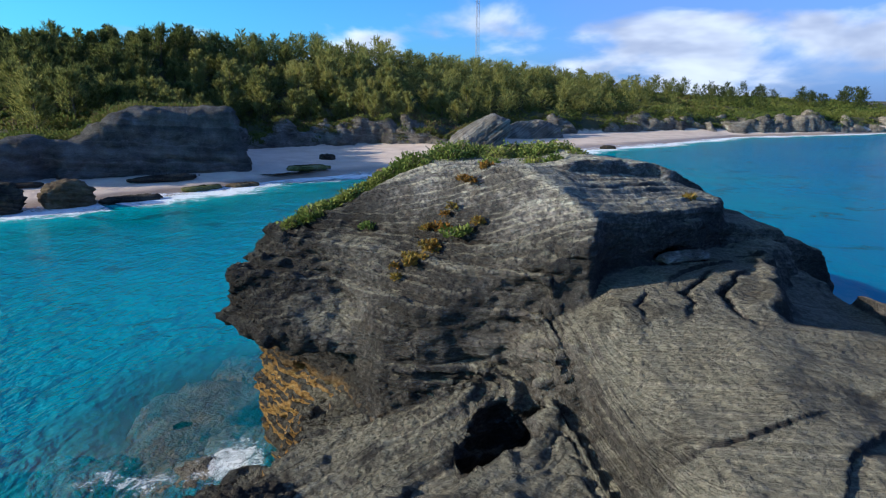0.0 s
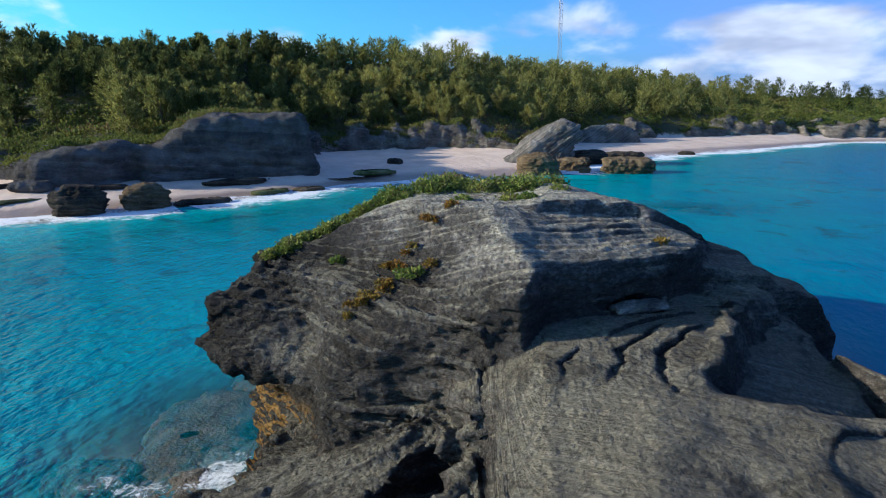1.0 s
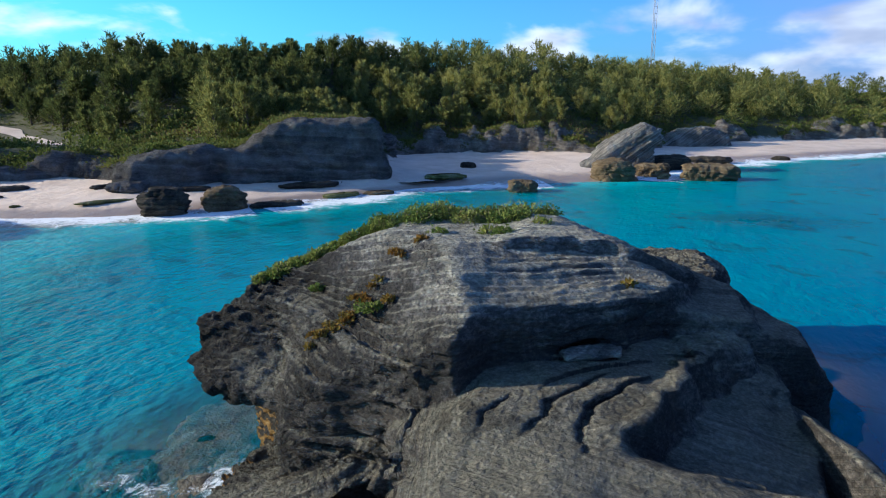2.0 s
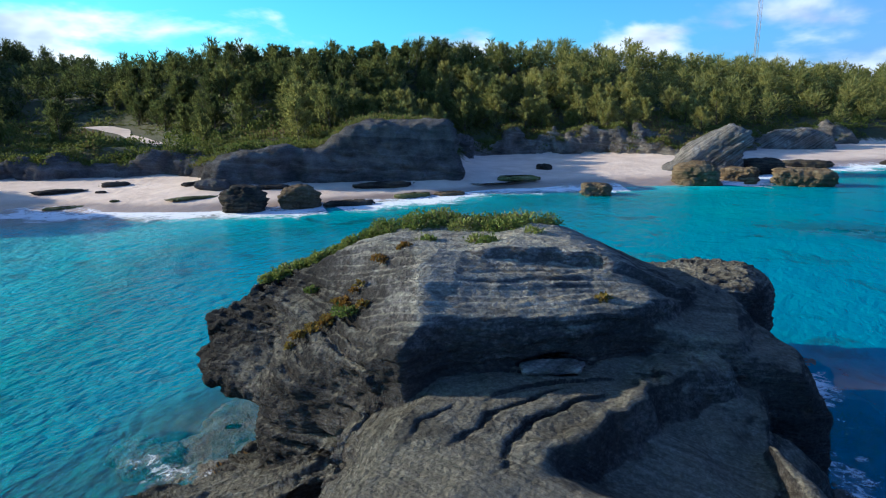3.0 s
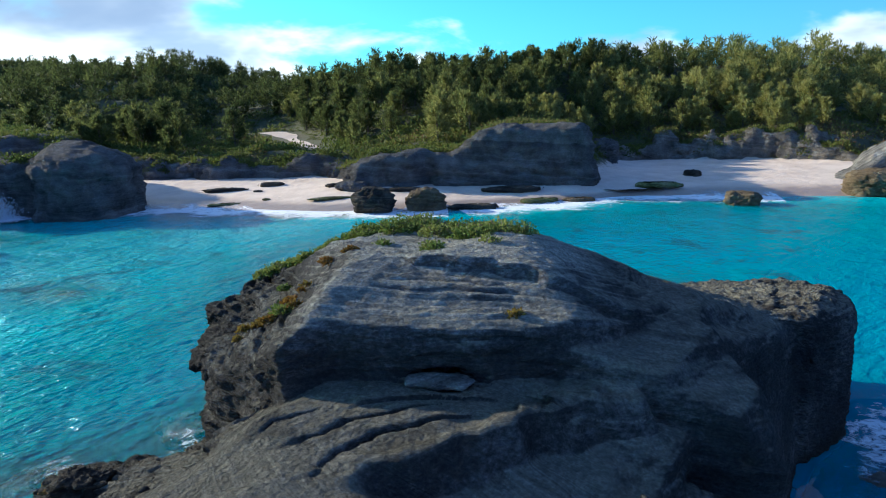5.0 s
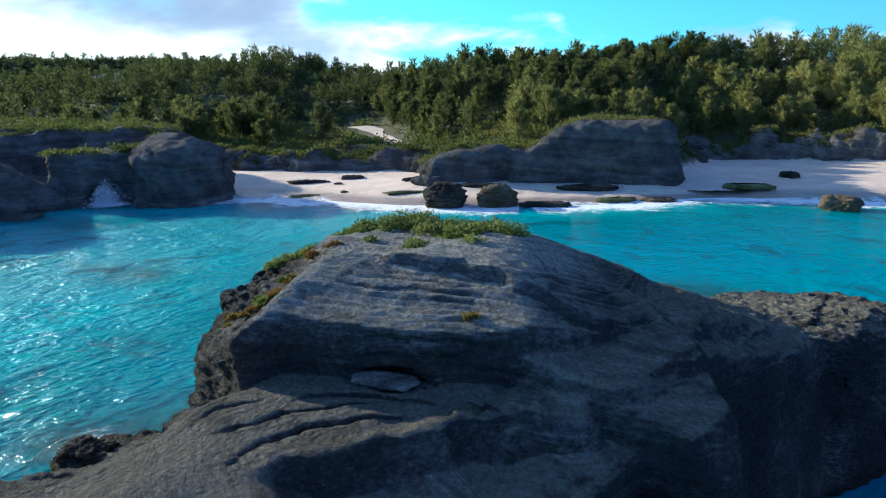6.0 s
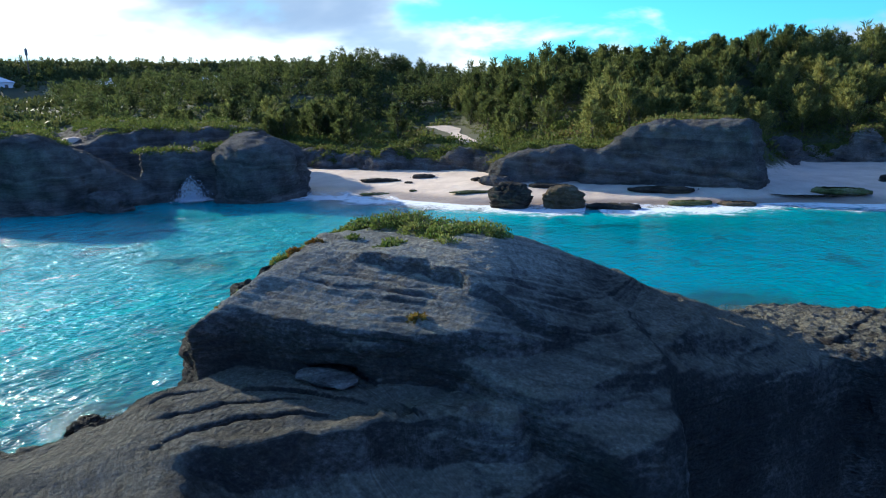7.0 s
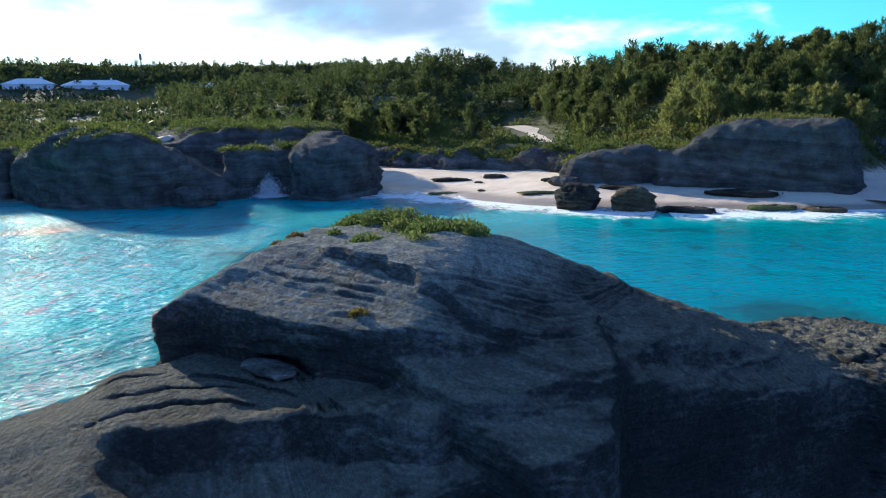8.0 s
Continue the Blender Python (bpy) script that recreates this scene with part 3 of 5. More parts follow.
# ---------------------------------------------------------------- the islet
def planes_top(x, y):
    """The domed top of the islet, with one upper bed stepping back from the rim."""
    h, west = 6.44 + 0 * x, np.maximum(x, -1.75)
    h = smin(h, smax(5.77 + 0.66 * (west - 1.07) + 1.10 * (y - 10.27), 5.72 + 0.70 * (west - 1.36) + 0.62 * (y - 9.32), 0.25), 0.22)
    h = smin(h, 4.78 + 0.56 * (x + 3.4) - 0.10 * (y - 12), 0.30)
    h = smin(h, 6.41 - 0.12 * (x - 2.6), 0.2)
    h = smin(h, 6.22 - 0.22 * (x - 2.1) + 0.20 * (y - 10), 0.12)
    h = smin(h, 5.48 - 0.50 * (y - 16.4), 0.45)
    h = smin(h, 5.66 - 0.46 * (x - 3.2) - 0.27 * (y - 16.2), 0.2)
    lip = (y - 11.4 - 0.42 * (x - 2.3)) * 0.92 + 0.07 * np.sin(3.1 * x) + 0.04 * np.sin(9.0 * x)
    return h - 0.20 + 0.22 * smooth(lip, -0.04, 0.04) * smooth(x, 1.7, 2.6) + 0.07 * (1 - smooth(x, 1.7, 2.6))


def islet_field(gx, gy, z):
    x, y = gx[:, :, None], gy[:, :, None]

    def slab(pts, top, batter, zref, k=0.3):
        d, _ = poly_dist(gx, gy, pts)
        return smax(d[:, :, None] + batter * (z - zref), z - top[:, :, None], k)

    dome_line = [(-3.86, 10.78), (-2.9, 10.0), (-1.2, 9.55), (0.2, 9.05), (0.9, 8.75), (1.5, 8.52), (2.1, 8.5), (2.38, 9.1), (2.95, 9.46), (4.12, 10.32), (4.92, 11.12), (5.35, 12.0), (5.6, 13.5), (5.4, 16), (4.6, 18.5), (2.5, 19), (0, 17), (-1.9, 15), (-3.5, 12.8)]
    d, _ = poly_dist(gx, gy, dome_line)
    d = d[:, :, None]
    floor = (4.6 - 1.15 * smooth(-gx, -2.7, -1.7) + 0.20 * smooth(-gx, 2.2, 3.4))[:, :, None]
    dome = smax(smax(d + 0.10 * (5.2 - z) * (z < 5.2) * smooth(x, 2.0, 2.9) + 0.34 * np.maximum(z - 3.85, 0) * smooth(-x, -1.6, 0.4), z - planes_top(gx, gy)[:, :, None], 0.09), floor - z, 0.1)

    scarp = gx - 5.25 + 0.47 * (9.7 - gy) + 0.10 * np.sin(2.7 * gy) + 0.12 * vnoise(np.stack([gx, gy, 0 * gx], -1).reshape(-1, 3), 3.0, 41).reshape(gx.shape)
    ledge_top = 4.78 + 0.07 * (np.minimum(gy, 9.8) - 8.3) - 0.03 * (gx - 3.5) - smooth(gy, 7.4, 8.3) * (0.38 * smooth(scarp, 0.0, 0.32) - 0.06 * np.exp(-((scarp + 0.15) / 0.18) ** 2)) - (0.12 + 0.10 * smooth(gy, 7.6, 8.3)) * np.maximum(scarp, 0) + 0.05 * np.sin(4.1 * gx + 2.0 * gy) * np.sin(3.3 * gy - 1.2 * gx) * smooth(scarp, 0.4, 1.0)
    ledge_top = ledge_top - 0.55 * np.maximum(0, 2.4 - gx) - 0.22 * (1 - smooth(gx, 2.4, 3.6)) * (1 - smooth(gy, 7.2, 7.9))
    terrace = 1.5 * gx - 2.2 * gy + 0.9 * np.sin(1.3 * gx + 0.4) + 0.5 * np.sin(2.9 * gy)
    ledge_top = ledge_top + 0.08 * (terrace / 1.9 - np.floor(terrace / 1.9)) ** 0.5 * (gy < 11) * smooth(np.sin(0.9 * gx + 1.7) * np.sin(1.1 * gy), -0.1, 0.6)
    ledge = slab([(6.9, 12.0), (7.05, 9.6), (6.8, 7), (6.4, 4.5), (5.2, 2.2), (3.2, 2.0), (1.8, 3.6), (1.75, 5.6), (1.7, 7.4), (0.9, 8.6), (0.6, 12), (5, 15)], ledge_top, -0.10, 4.6, 0.15)
    core = slab([(-4.0, 13.4), (-3.15, 12.0), (-1.6, 10.5), (-1.0, 8.95), (-0.4, 8.72), (0.6, 8.8), (1.4, 8.85), (2.1, 8.95), (2.6, 9.6), (4, 10.6), (5.3, 12), (5.9, 14), (6.1, 18), (5.2, 20), (2, 20), (-1, 18), (-3.2, 15.5)], np.minimum(np.minimum(4.95, planes_top(gx, gy) + 0.3), 5.2 - 0.5 * (gy - 16.4)), 0.02, 3.0)
    rib = slab([(5.0, 11.2), (6.5, 11.7), (7.6, 12.1), (7.95, 12.5), (7.5, 13.3), (6.4, 14.4), (5.0, 15)], np.interp(gx, [5.3, 6.4, 6.7, 7.4, 7.6, 8.0], [5.25, 5.0, 4.75, 4.55, 4.2, 3.6]), 0.05, 3.5, 0.15)
    wall = slab([(5, 12.5), (6.7, 13.5), (6.9, 17), (6.6, 20.5), (3, 20.5), (2, 14)], np.minimum(5.45 - 0.34 * (gx - 3.2) - 0.22 * (gy - 16.2), 5.25 - 0.37 * (gy - 16.4)), 0.12, 3.0)
    block = slab([(3.2, 19.4), (5.5, 19.5), (7.1, 20.0), (7.65, 22), (7.5, 24), (5.5, 25.4), (3.0, 24.7), (2.4, 21)], 3.52 + 0.10 * (gx - 6.0) - 0.08 * (gy - 22.5) - 0.55 * np.maximum(gx - 6.9, 0), 0.03, 2.0, 0.25)
    front_top = 3.4 + 0.42 * np.minimum(0, gx - 0.8) + 0.35 * np.maximum(0, 6.8 - gy) * smooth(-gx, -1.5, 0.5)
    front = slab([(6.9, 10), (7.1, 6), (6.8, 3), (5.5, 0.5), (2.5, 0.2), (0.6, 2.5), (-0.8, 4.8), (-1.9, 6.4), (-2.3, 7.6), (-2.7, 9.2), (-2.8, 11), (0, 11)], np.minimum(front_top, 3.7), 0.22, 1.0, 0.35)
    spur = slab([(-1.5, 8.9), (-1.6, 6.6), (-3.6, 6.6), (-4.4, 7.1), (-4.4, 8.0), (-3, 9.2)], 1.95 + 0.16 * (gx + 3) + 0 * gy, 0.35, 0.8, 0.3)
    toe = slab([(6.3, 8.8), (7.2, 9.4), (7.9, 11.2), (7.3, 11.9), (6.4, 11)], 3.9 - 0.5 * np.maximum(gx - 6.9, 0), 0.25, 3.0, 0.2)
    rim = slab([(6.75, 10.1), (6.95, 10.15), (7.45, 9.3), (7.75, 8.3), (7.45, 8.2), (7.1, 9.2)], 4.32 - 0.22 * (gx - 6.8) + 0 * gy, 0.15, 4.0, 0.08)
    f = smin(dome, core, 0.25)
    f = smin(f, smin(smin(rib, wall, 0.4), block, 0.3), 0.2)
    f = smin(f, smin(smin(ledge, toe, 0.2), rim, 0.06), 0.10)
    f = smin(f, smin(front, spur, 0.5), 0.25)
    # a cave under the ledge and hollows in the faces
    for cx, cy, cz, rx, ry, rz in ((0.95, 7.6, 2.75, 0.65, 0.9, 0.85), (0.65, 7.05, 2.95, 0.45, 0.6, 0.4), (3.75, 10.15, 4.95, 0.5, 0.45, 0.14), (-0.72, 9.95, 5.0, 0.17, 0.3, 0.12), (-3.2, 11.0, 2.3, 0.9, 0.8, 0.9), (5.9, 9.9, 4.75, 0.35, 0.9, 0.15)):
        e = (np.sqrt(((x - cx) / rx) ** 2 + ((y - cy) / ry) ** 2 + ((z - cz) / rz) ** 2) - 1) * min(rx, ry, rz)
        f = smax(f, -e, 0.12)
    # winding cracks across the ledge and the layered face
    for line, wide, deep, zc in (([(3.15, 7.6), (3.33, 8.07), (3.41, 8.53), (3.82, 8.98), (4.2, 9.5)], 0.05, 0.16, 4.85), ([(3.9, 7.5), (3.84, 8.13), (4.02, 8.71), (4.45, 9.2)], 0.055, 0.18, 4.85),
                                 ([(2.7, 7.4), (2.6, 8.09), (2.9, 8.5)], 0.035, 0.10, 4.8)):
        d, par = poly_dist(gx + 0.03 * np.sin(9 * gy) + 0.02 * np.sin(23 * gy), gy + 0.03 * np.sin(8 * gx), line, False)
        taper = 0.35 + 0.65 * np.sin(np.pi * np.clip(par / (len(line) - 1), 0.02, 0.98))
        groove = np.maximum((d - wide * taper)[:, :, None], np.abs(z - zc) - deep - 0.25)
        f = smax(f, -np.where(z > zc - deep, groove, 1.0), 0.03)
    return f


def islet_beds(v):
    """Height in the pile of beds: nearly level in the dome, dipping under the slab, steep and folded in the low front."""
    x, y, z = v[:, 0], v[:, 1], v[:, 2]
    dome = z + 0.05 * x + 0.10 * y + smooth(z, 5.1, 5.5) * (0.25 * (y - 11) - 0.17 * (x - 2.5))
    slab = 0.80 * z + 0.55 * y + 0.16 * x + 0.10 * np.sin(0.8 * x + 0.3 * y)
    front = 0.62 * z + 0.50 * y - 0.42 * x + 0.25 * np.sin(0.9 * x) * np.cos(0.6 * y)
    low = (1 - smooth(z, 3.1, 3.9)) * (1 - smooth(y, 9.0, 10.2)) * (1 - smooth(x, 1.0, 2.0))
    flat = smooth(x, 1.4, 2.3) * (1 - smooth(y, 9.6, 10.6)) * (1 - smooth(z, 4.75, 5.1))
    bed = dome * (1 - flat) + slab * flat
    return bed * (1 - low) + front * low + 0.16 * fbm(v, 0.35, 3, 0.5, 12), flat, low


def ledges(a, seed):
    """Uneven steps along the bed height a: random bed thickness, sharp lips with a hollow under each."""
    q = np.stack([a, np.zeros_like(a), np.zeros_like(a)], 1)
    warped = a + 0.30 * vnoise(q, 1.3, seed)
    cell = np.floor(warped)
    saw = warped - cell
    proud = _hash(cell.astype(np.int64), 0 * cell.astype(np.int64), 0 * cell.astype(np.int64), seed)
    return 0.55 * proud * smooth(saw, 0.0, 0.12) * (1 - smooth(saw, 0.88, 1.0)) + 0.75 * (saw ** 0.7 * (1 - smooth(saw, 0.84, 1.0)) - 0.4)


TURN = np.array(Euler((0.5, 0.4, 0.7)).to_matrix())


def sculpt_islet(v, q):
    n = normals(v, q)
    v = v + n * (0.085 * fbm(v, 0.8, 3, 0.5, 12) * (1 - 0.5 * smooth(v[:, 2], 5.1, 5.5)))[:, None]
    n = normals(v, q)
    bed, flat, low = islet_beds(v)
    cap = smooth(v[:, 2], 5.2, 5.6)
    lit = smooth(-n[:, 0], -0.25, 0.25) * (1 - flat)
    side = np.maximum(1.0 - 0.55 * np.abs(n[:, 2]), 0.75 * cap)
    patchy = np.clip(0.8 + 1.3 * fbm(v @ TURN, 0.6, 3, 0.55, 14), 0.1, 1.8)
    jog = 0.30 * fbm(v @ TURN, 1.4, 3, 0.6, 15) * (1 + cap)
    deep = side * patchy * (0.17 + 0.83 * np.maximum(lit, cap) + 0.5 * low) * (1 - 0.82 * flat)
    v = v + n * (0.25 * (1 - 0.80 * cap) * deep * ledges(bed / 0.26 + jog, 31) + 0.12 * (1 - 0.62 * cap) * deep * ledges(bed / 0.12 + 0.9 * jog, 57))[:, None]
    n = normals(v, q)
    steep = np.maximum(1.0 - 0.6 * np.abs(n[:, 2]), 0.8 * cap)
    squat = v * np.array([1.0, 1.0, 1.8]) @ TURN
    rid = 1.0 - np.abs(fbm(squat, 1.9, 3, 0.6, 13)) * 2.2
    knob = fbm(squat, 4.2, 2, 0.6, 18)
    pits = np.minimum(fbm(squat, 3.3, 2, 0.5, 19) + 0.12, 0)
    nose = smooth(-v[:, 0], 1.2, 2.8) * smooth(v[:, 2], 0.3, 0.9)
    nose = np.maximum(nose, smooth(v[:, 1], 18.5, 20.5))
    crag = (0.03 + 0.045 * lit * (1 - 0.7 * cap) + 0.06 * nose) * (1 - 0.45 * cap) * (1 - 0.6 * flat)
    return v + n * (crag * (np.maximum(rid, -0.6) * steep + 0.7 * knob + 0.35 * pits * (0.5 * lit * (1 - cap) + nose)))[:, None]


def split_parts(top, v, q, n, regions, mat, bed=None):
    """Links the faces of one sculpted mesh as parts; regions: a name for each face. The shading runs on across the seams."""
    for name in dict.fromkeys(regions.tolist()):
        f = q[regions == name]
        used, back = np.unique(f, return_inverse=True)
        ob = link_mesh(name.split(":")[0], v[used], back.reshape(f.shape), mat, top)
        ob.data.normals_split_custom_set_from_vertices(n[used].tolist())
        if bed is not None:
            a = ob.data.attributes.new("bed", "FLOAT", "POINT")
            a.data.foreach_set("value", bed[used].astype(np.float32))


def build_islet():
    step = 0.04
    xs, ys, zs = np.arange(-5.4, 8.7, step), np.arange(-0.3, 26.2, step), np.arange(-0.6, 6.9, step)
    gx, gy = np.meshgrid(xs, ys, indexing="ij")
    f = np.concatenate([islet_field(a, b, zs[None, None, :]).astype(np.float32) for a, b in zip(np.array_split(gx, 12), np.array_split(gy, 12))])
    v, q = surface_net(f, (xs[0], ys[0], zs[0]), step)
    v = sculpt_islet(v, q)
    top = holder("rock_islet", pose(0, 0, 0), "weathered grey limestone islet with layered beds and an overhanging nose", "rock")
    c = v[q].mean(1)
    x, y, z = c[:, 0], c[:, 1], c[:, 2]
    name = np.full(len(q), "flank", dtype="<U12")
    name[(y < 12) & (x > 1.2) & (z < 5.0)] = "ledge"
    name[(x < 1.2) & (y < 10.2) & (z < 3.6)] = "spur"
    name[(z > 4.9) | ((x < 0.5) & (z > 3.9) & (y > 8))] = "cap"
    name[(x < -2.0) & (y > 9.8) & (z > 2.9)] = "nose"
    name[(y > 19.5)] = "back_block"
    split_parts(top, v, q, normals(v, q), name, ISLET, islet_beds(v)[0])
    return v


ISLET_VERTS = build_islet()


# ---------------------------------------------------------------- shore rocks
def rock(name, size, at, turn, mat, label, category="rock", group="", dip=(0.1, 0.1, 1.0), layers=0.20, lumps=0.6, crag=0.26, seed=0, square=3.0, res=34, sink=0.25):
    """A free-standing rock: a bedded, lumpy super-ellipsoid of size (w, d, h) standing at the place at."""
    w, d, h = size
    step = max(w, d, h) / res
    xs, ys, zs = (np.arange(-s * 0.62, s * 0.62, step) for s in (w, d, h * (1 + sink)))
    gx, gy, gz = np.meshgrid(xs, ys, zs, indexing="ij")
    p = np.stack([gx, gy, gz], -1).reshape(-1, 3)
    s = min(w, d, h)
    warp = fbm(p, 1.3 / s, 3, 0.5, seed).reshape(gx.shape)
    r = (np.abs(gx / (w / 2)) ** square + np.abs(gy / (d / 2)) ** square + np.abs(gz / (h * (1 + sink) / 2)) ** square) ** (1 / square)
    f = ((r - 0.86) + 0.26 * warp) * s * 0.5
    v, q = surface_net(f.astype(np.float32), (xs[0], ys[0], zs[0]), step)
    v = sculpt(v * (1.6 / s), q, dip, 0.32, layers * 0.6, lumps * 0.32, crag * 1.15, seed) * (s / 1.6)
    v[:, 2] += h * (1 + sink) / 2 - h * sink
    ob = link_mesh(name, v, q, mat)
    ob.matrix_basis = pose(*at, 0, 0, turn)
    return tagged(ob, label, category, group)


rock("boulder", (3.9, 3.2, 2.4), (-31.6, 43.6, 0.0), 20, DARK, "dark rounded boulder standing in the shore wash", "boulder", seed=21, square=2.3)
rock("boulder", (3.3, 2.8, 2.0), (-28.0, 47.2, 0.0), 50, BROWN, "brown blocky boulder at the edge of the beach", "boulder", seed=22, square=2.7)
rock("flat_rock", (5.0, 2.0, 0.5), (-24.6, 49.6, 0.0), 35, DARK, "low wet rock shelf beside the brown boulder", "rock", seed=23)
rock("sea_rock", (3.0, 2.2, 1.2), (-5.4, 63.6, 0.0), 10, BROWN, "small brown rock standing in the shallows", "rock", seed=24, square=4)
rock("sea_rock", (4.6, 3.4, 2.4), (3.2, 75.2, 0.0), 15, BROWN, "brown flat-topped rock below the leaning crag", "rock", seed=25, square=4.5)
rock("sea_rock", (6.6, 3.4, 1.9), (13.6, 77.5, 0.0), 5, BROWN, "long brown rock with a craggy top in the water", "rock", seed=26, square=4)
rock("sea_rock", (4.0, 2.6, 1.6), (7.6, 79.5, 0.0), -10, BROWN, "orange-brown block between two larger rocks", "rock", seed=27, square=5)


def profile_rock(name, outline, depth, at, turn, mat, label, seed, dip, category="rock", group=""):
    """A crag with the outline (x, z) seen from its front, depth metres thick, bedded along dip."""
    pts = np.array(outline, float)
    step = (pts[:, 0].max() - pts[:, 0].min()) / 52
    xs, ys, zs = np.arange(pts[:, 0].min() - 1, pts[:, 0].max() + 1, step), np.arange(-depth / 2 - 1, depth / 2 + 1, step), np.arange(pts[:, 1].min() - 1, pts[:, 1].max() + 1, step)
    gx, gz = np.meshgrid(xs, zs, indexing="ij")
    d, _ = poly_dist(gx, gz, outline)
    f = smax(d[:, None, :] + 0 * ys[None, :, None], np.abs(ys)[None, :, None] - depth / 2 + 0.12 * gz[:, None, :], 1.2)
    v, q = surface_net(f.astype(np.float32), (xs[0], ys[0], zs[0]), step)
    v = sculpt(v * 0.5, q, dip, 0.15, 0.13, 0.24, 0.14, seed) / 0.5
    ob = link_mesh(name, v, q, mat)
    ob.matrix_basis = pose(*at, 0, 0, turn)
    return tagged(ob, label, category, group)


profile_rock("leaning_crag", [(-5.0, -0.6), (-5.2, 0.8), (-3.6, 1.7), (-1.6, 3.9), (0.2, 5.2), (2.4, 5.9), (4.3, 5.4), (4.6, 4.2), (3.4, 2.4), (3.7, 1.2), (4.8, 0.6), (4.6, -0.6)], 5.0, (4.0, 85.0, 0.0), 12, PALE,
             "pale grey crag of steeply tilted limestone beds", 28, (-0.62, 0.15, 0.77))
profile_rock("tilted_outcrop", [(-6, -0.6), (-6, 0.8), (-3, 2.3), (0, 3.2), (4, 3.5), (7, 2.6), (8, -0.6)], 5.0, (14.0, 118.0, 0.8), 25, PALE, "pale tilted limestone outcrop above the far beach", 29, (-0.5, 0.15, 0.85))
rock("boulder", (1.9, 1.6, 1.1), (-14.2, 77.3, 0.5), 0, DARK, "lone dark boulder on the sand", "boulder", seed=30)
rock("rock_pillar", (3.4, 3.0, 3.8), (-26.6, 80.5, 0.9), 0, CLIFF, "squat grey rock pillar standing on the sand", "rock", seed=31, square=4)


def cliff_field():
    step = 0.28
    xs, ys, zs = np.arange(-48, -14, step), np.arange(43, 80, step), np.arange(-0.6, 9.5, step)
    gx, gy = np.meshgrid(xs, ys, indexing="ij")
    z = zs[None, None, :]
    line = [(-41.5, 49.5), (-39, 49.0), (-35, 52), (-31.2, 55.2), (-27, 58), (-22.5, 60.8), (-20.0, 63), (-20.5, 66), (-25, 72), (-33, 73), (-40, 66), (-44, 58)]
    d, _ = poly_dist(gx, gy, line)
    s = (gx + 41.5) * 0.83 + (gy - 49.5) * 0.55
    top = np.interp(s, [-5, 0, 3, 8, 11, 13, 15, 18, 23, 25, 26, 30], [2.8, 3.2, 4.3, 4.6, 4.4, 5.4, 6.6, 7.1, 7.0, 6.6, 4.9, 4.6])
    top = top + 0.10 * (d + 3) * (d < -3)
    f = smax(d[:, :, None] + 0.14 * (z - 2), z - top[:, :, None], 0.6)
    notch = np.hypot(gx + 33.4, gy - 53.2)[:, :, None] - 1.1
    return smax(f, -notch, 0.6), (xs[0], ys[0], zs[0]), step


def build_cliff():
    f, origin, step = cliff_field()
    v, q = surface_net(f.astype(np.float32), origin, step)
    v = sculpt(v * 0.35, q, (0.15, -0.05, 0.98), 0.26, 0.16, 0.20, 0.16, 41) / 0.35
    tagged(link_mesh("beach_cliff", v, q, CLIFF), "broad grey limestone cliff at the back of the beach, in shade", "cliff")
    return v, normals(v, q)


CLIFF_VERTS, CLIFF_NORMALS = build_cliff()


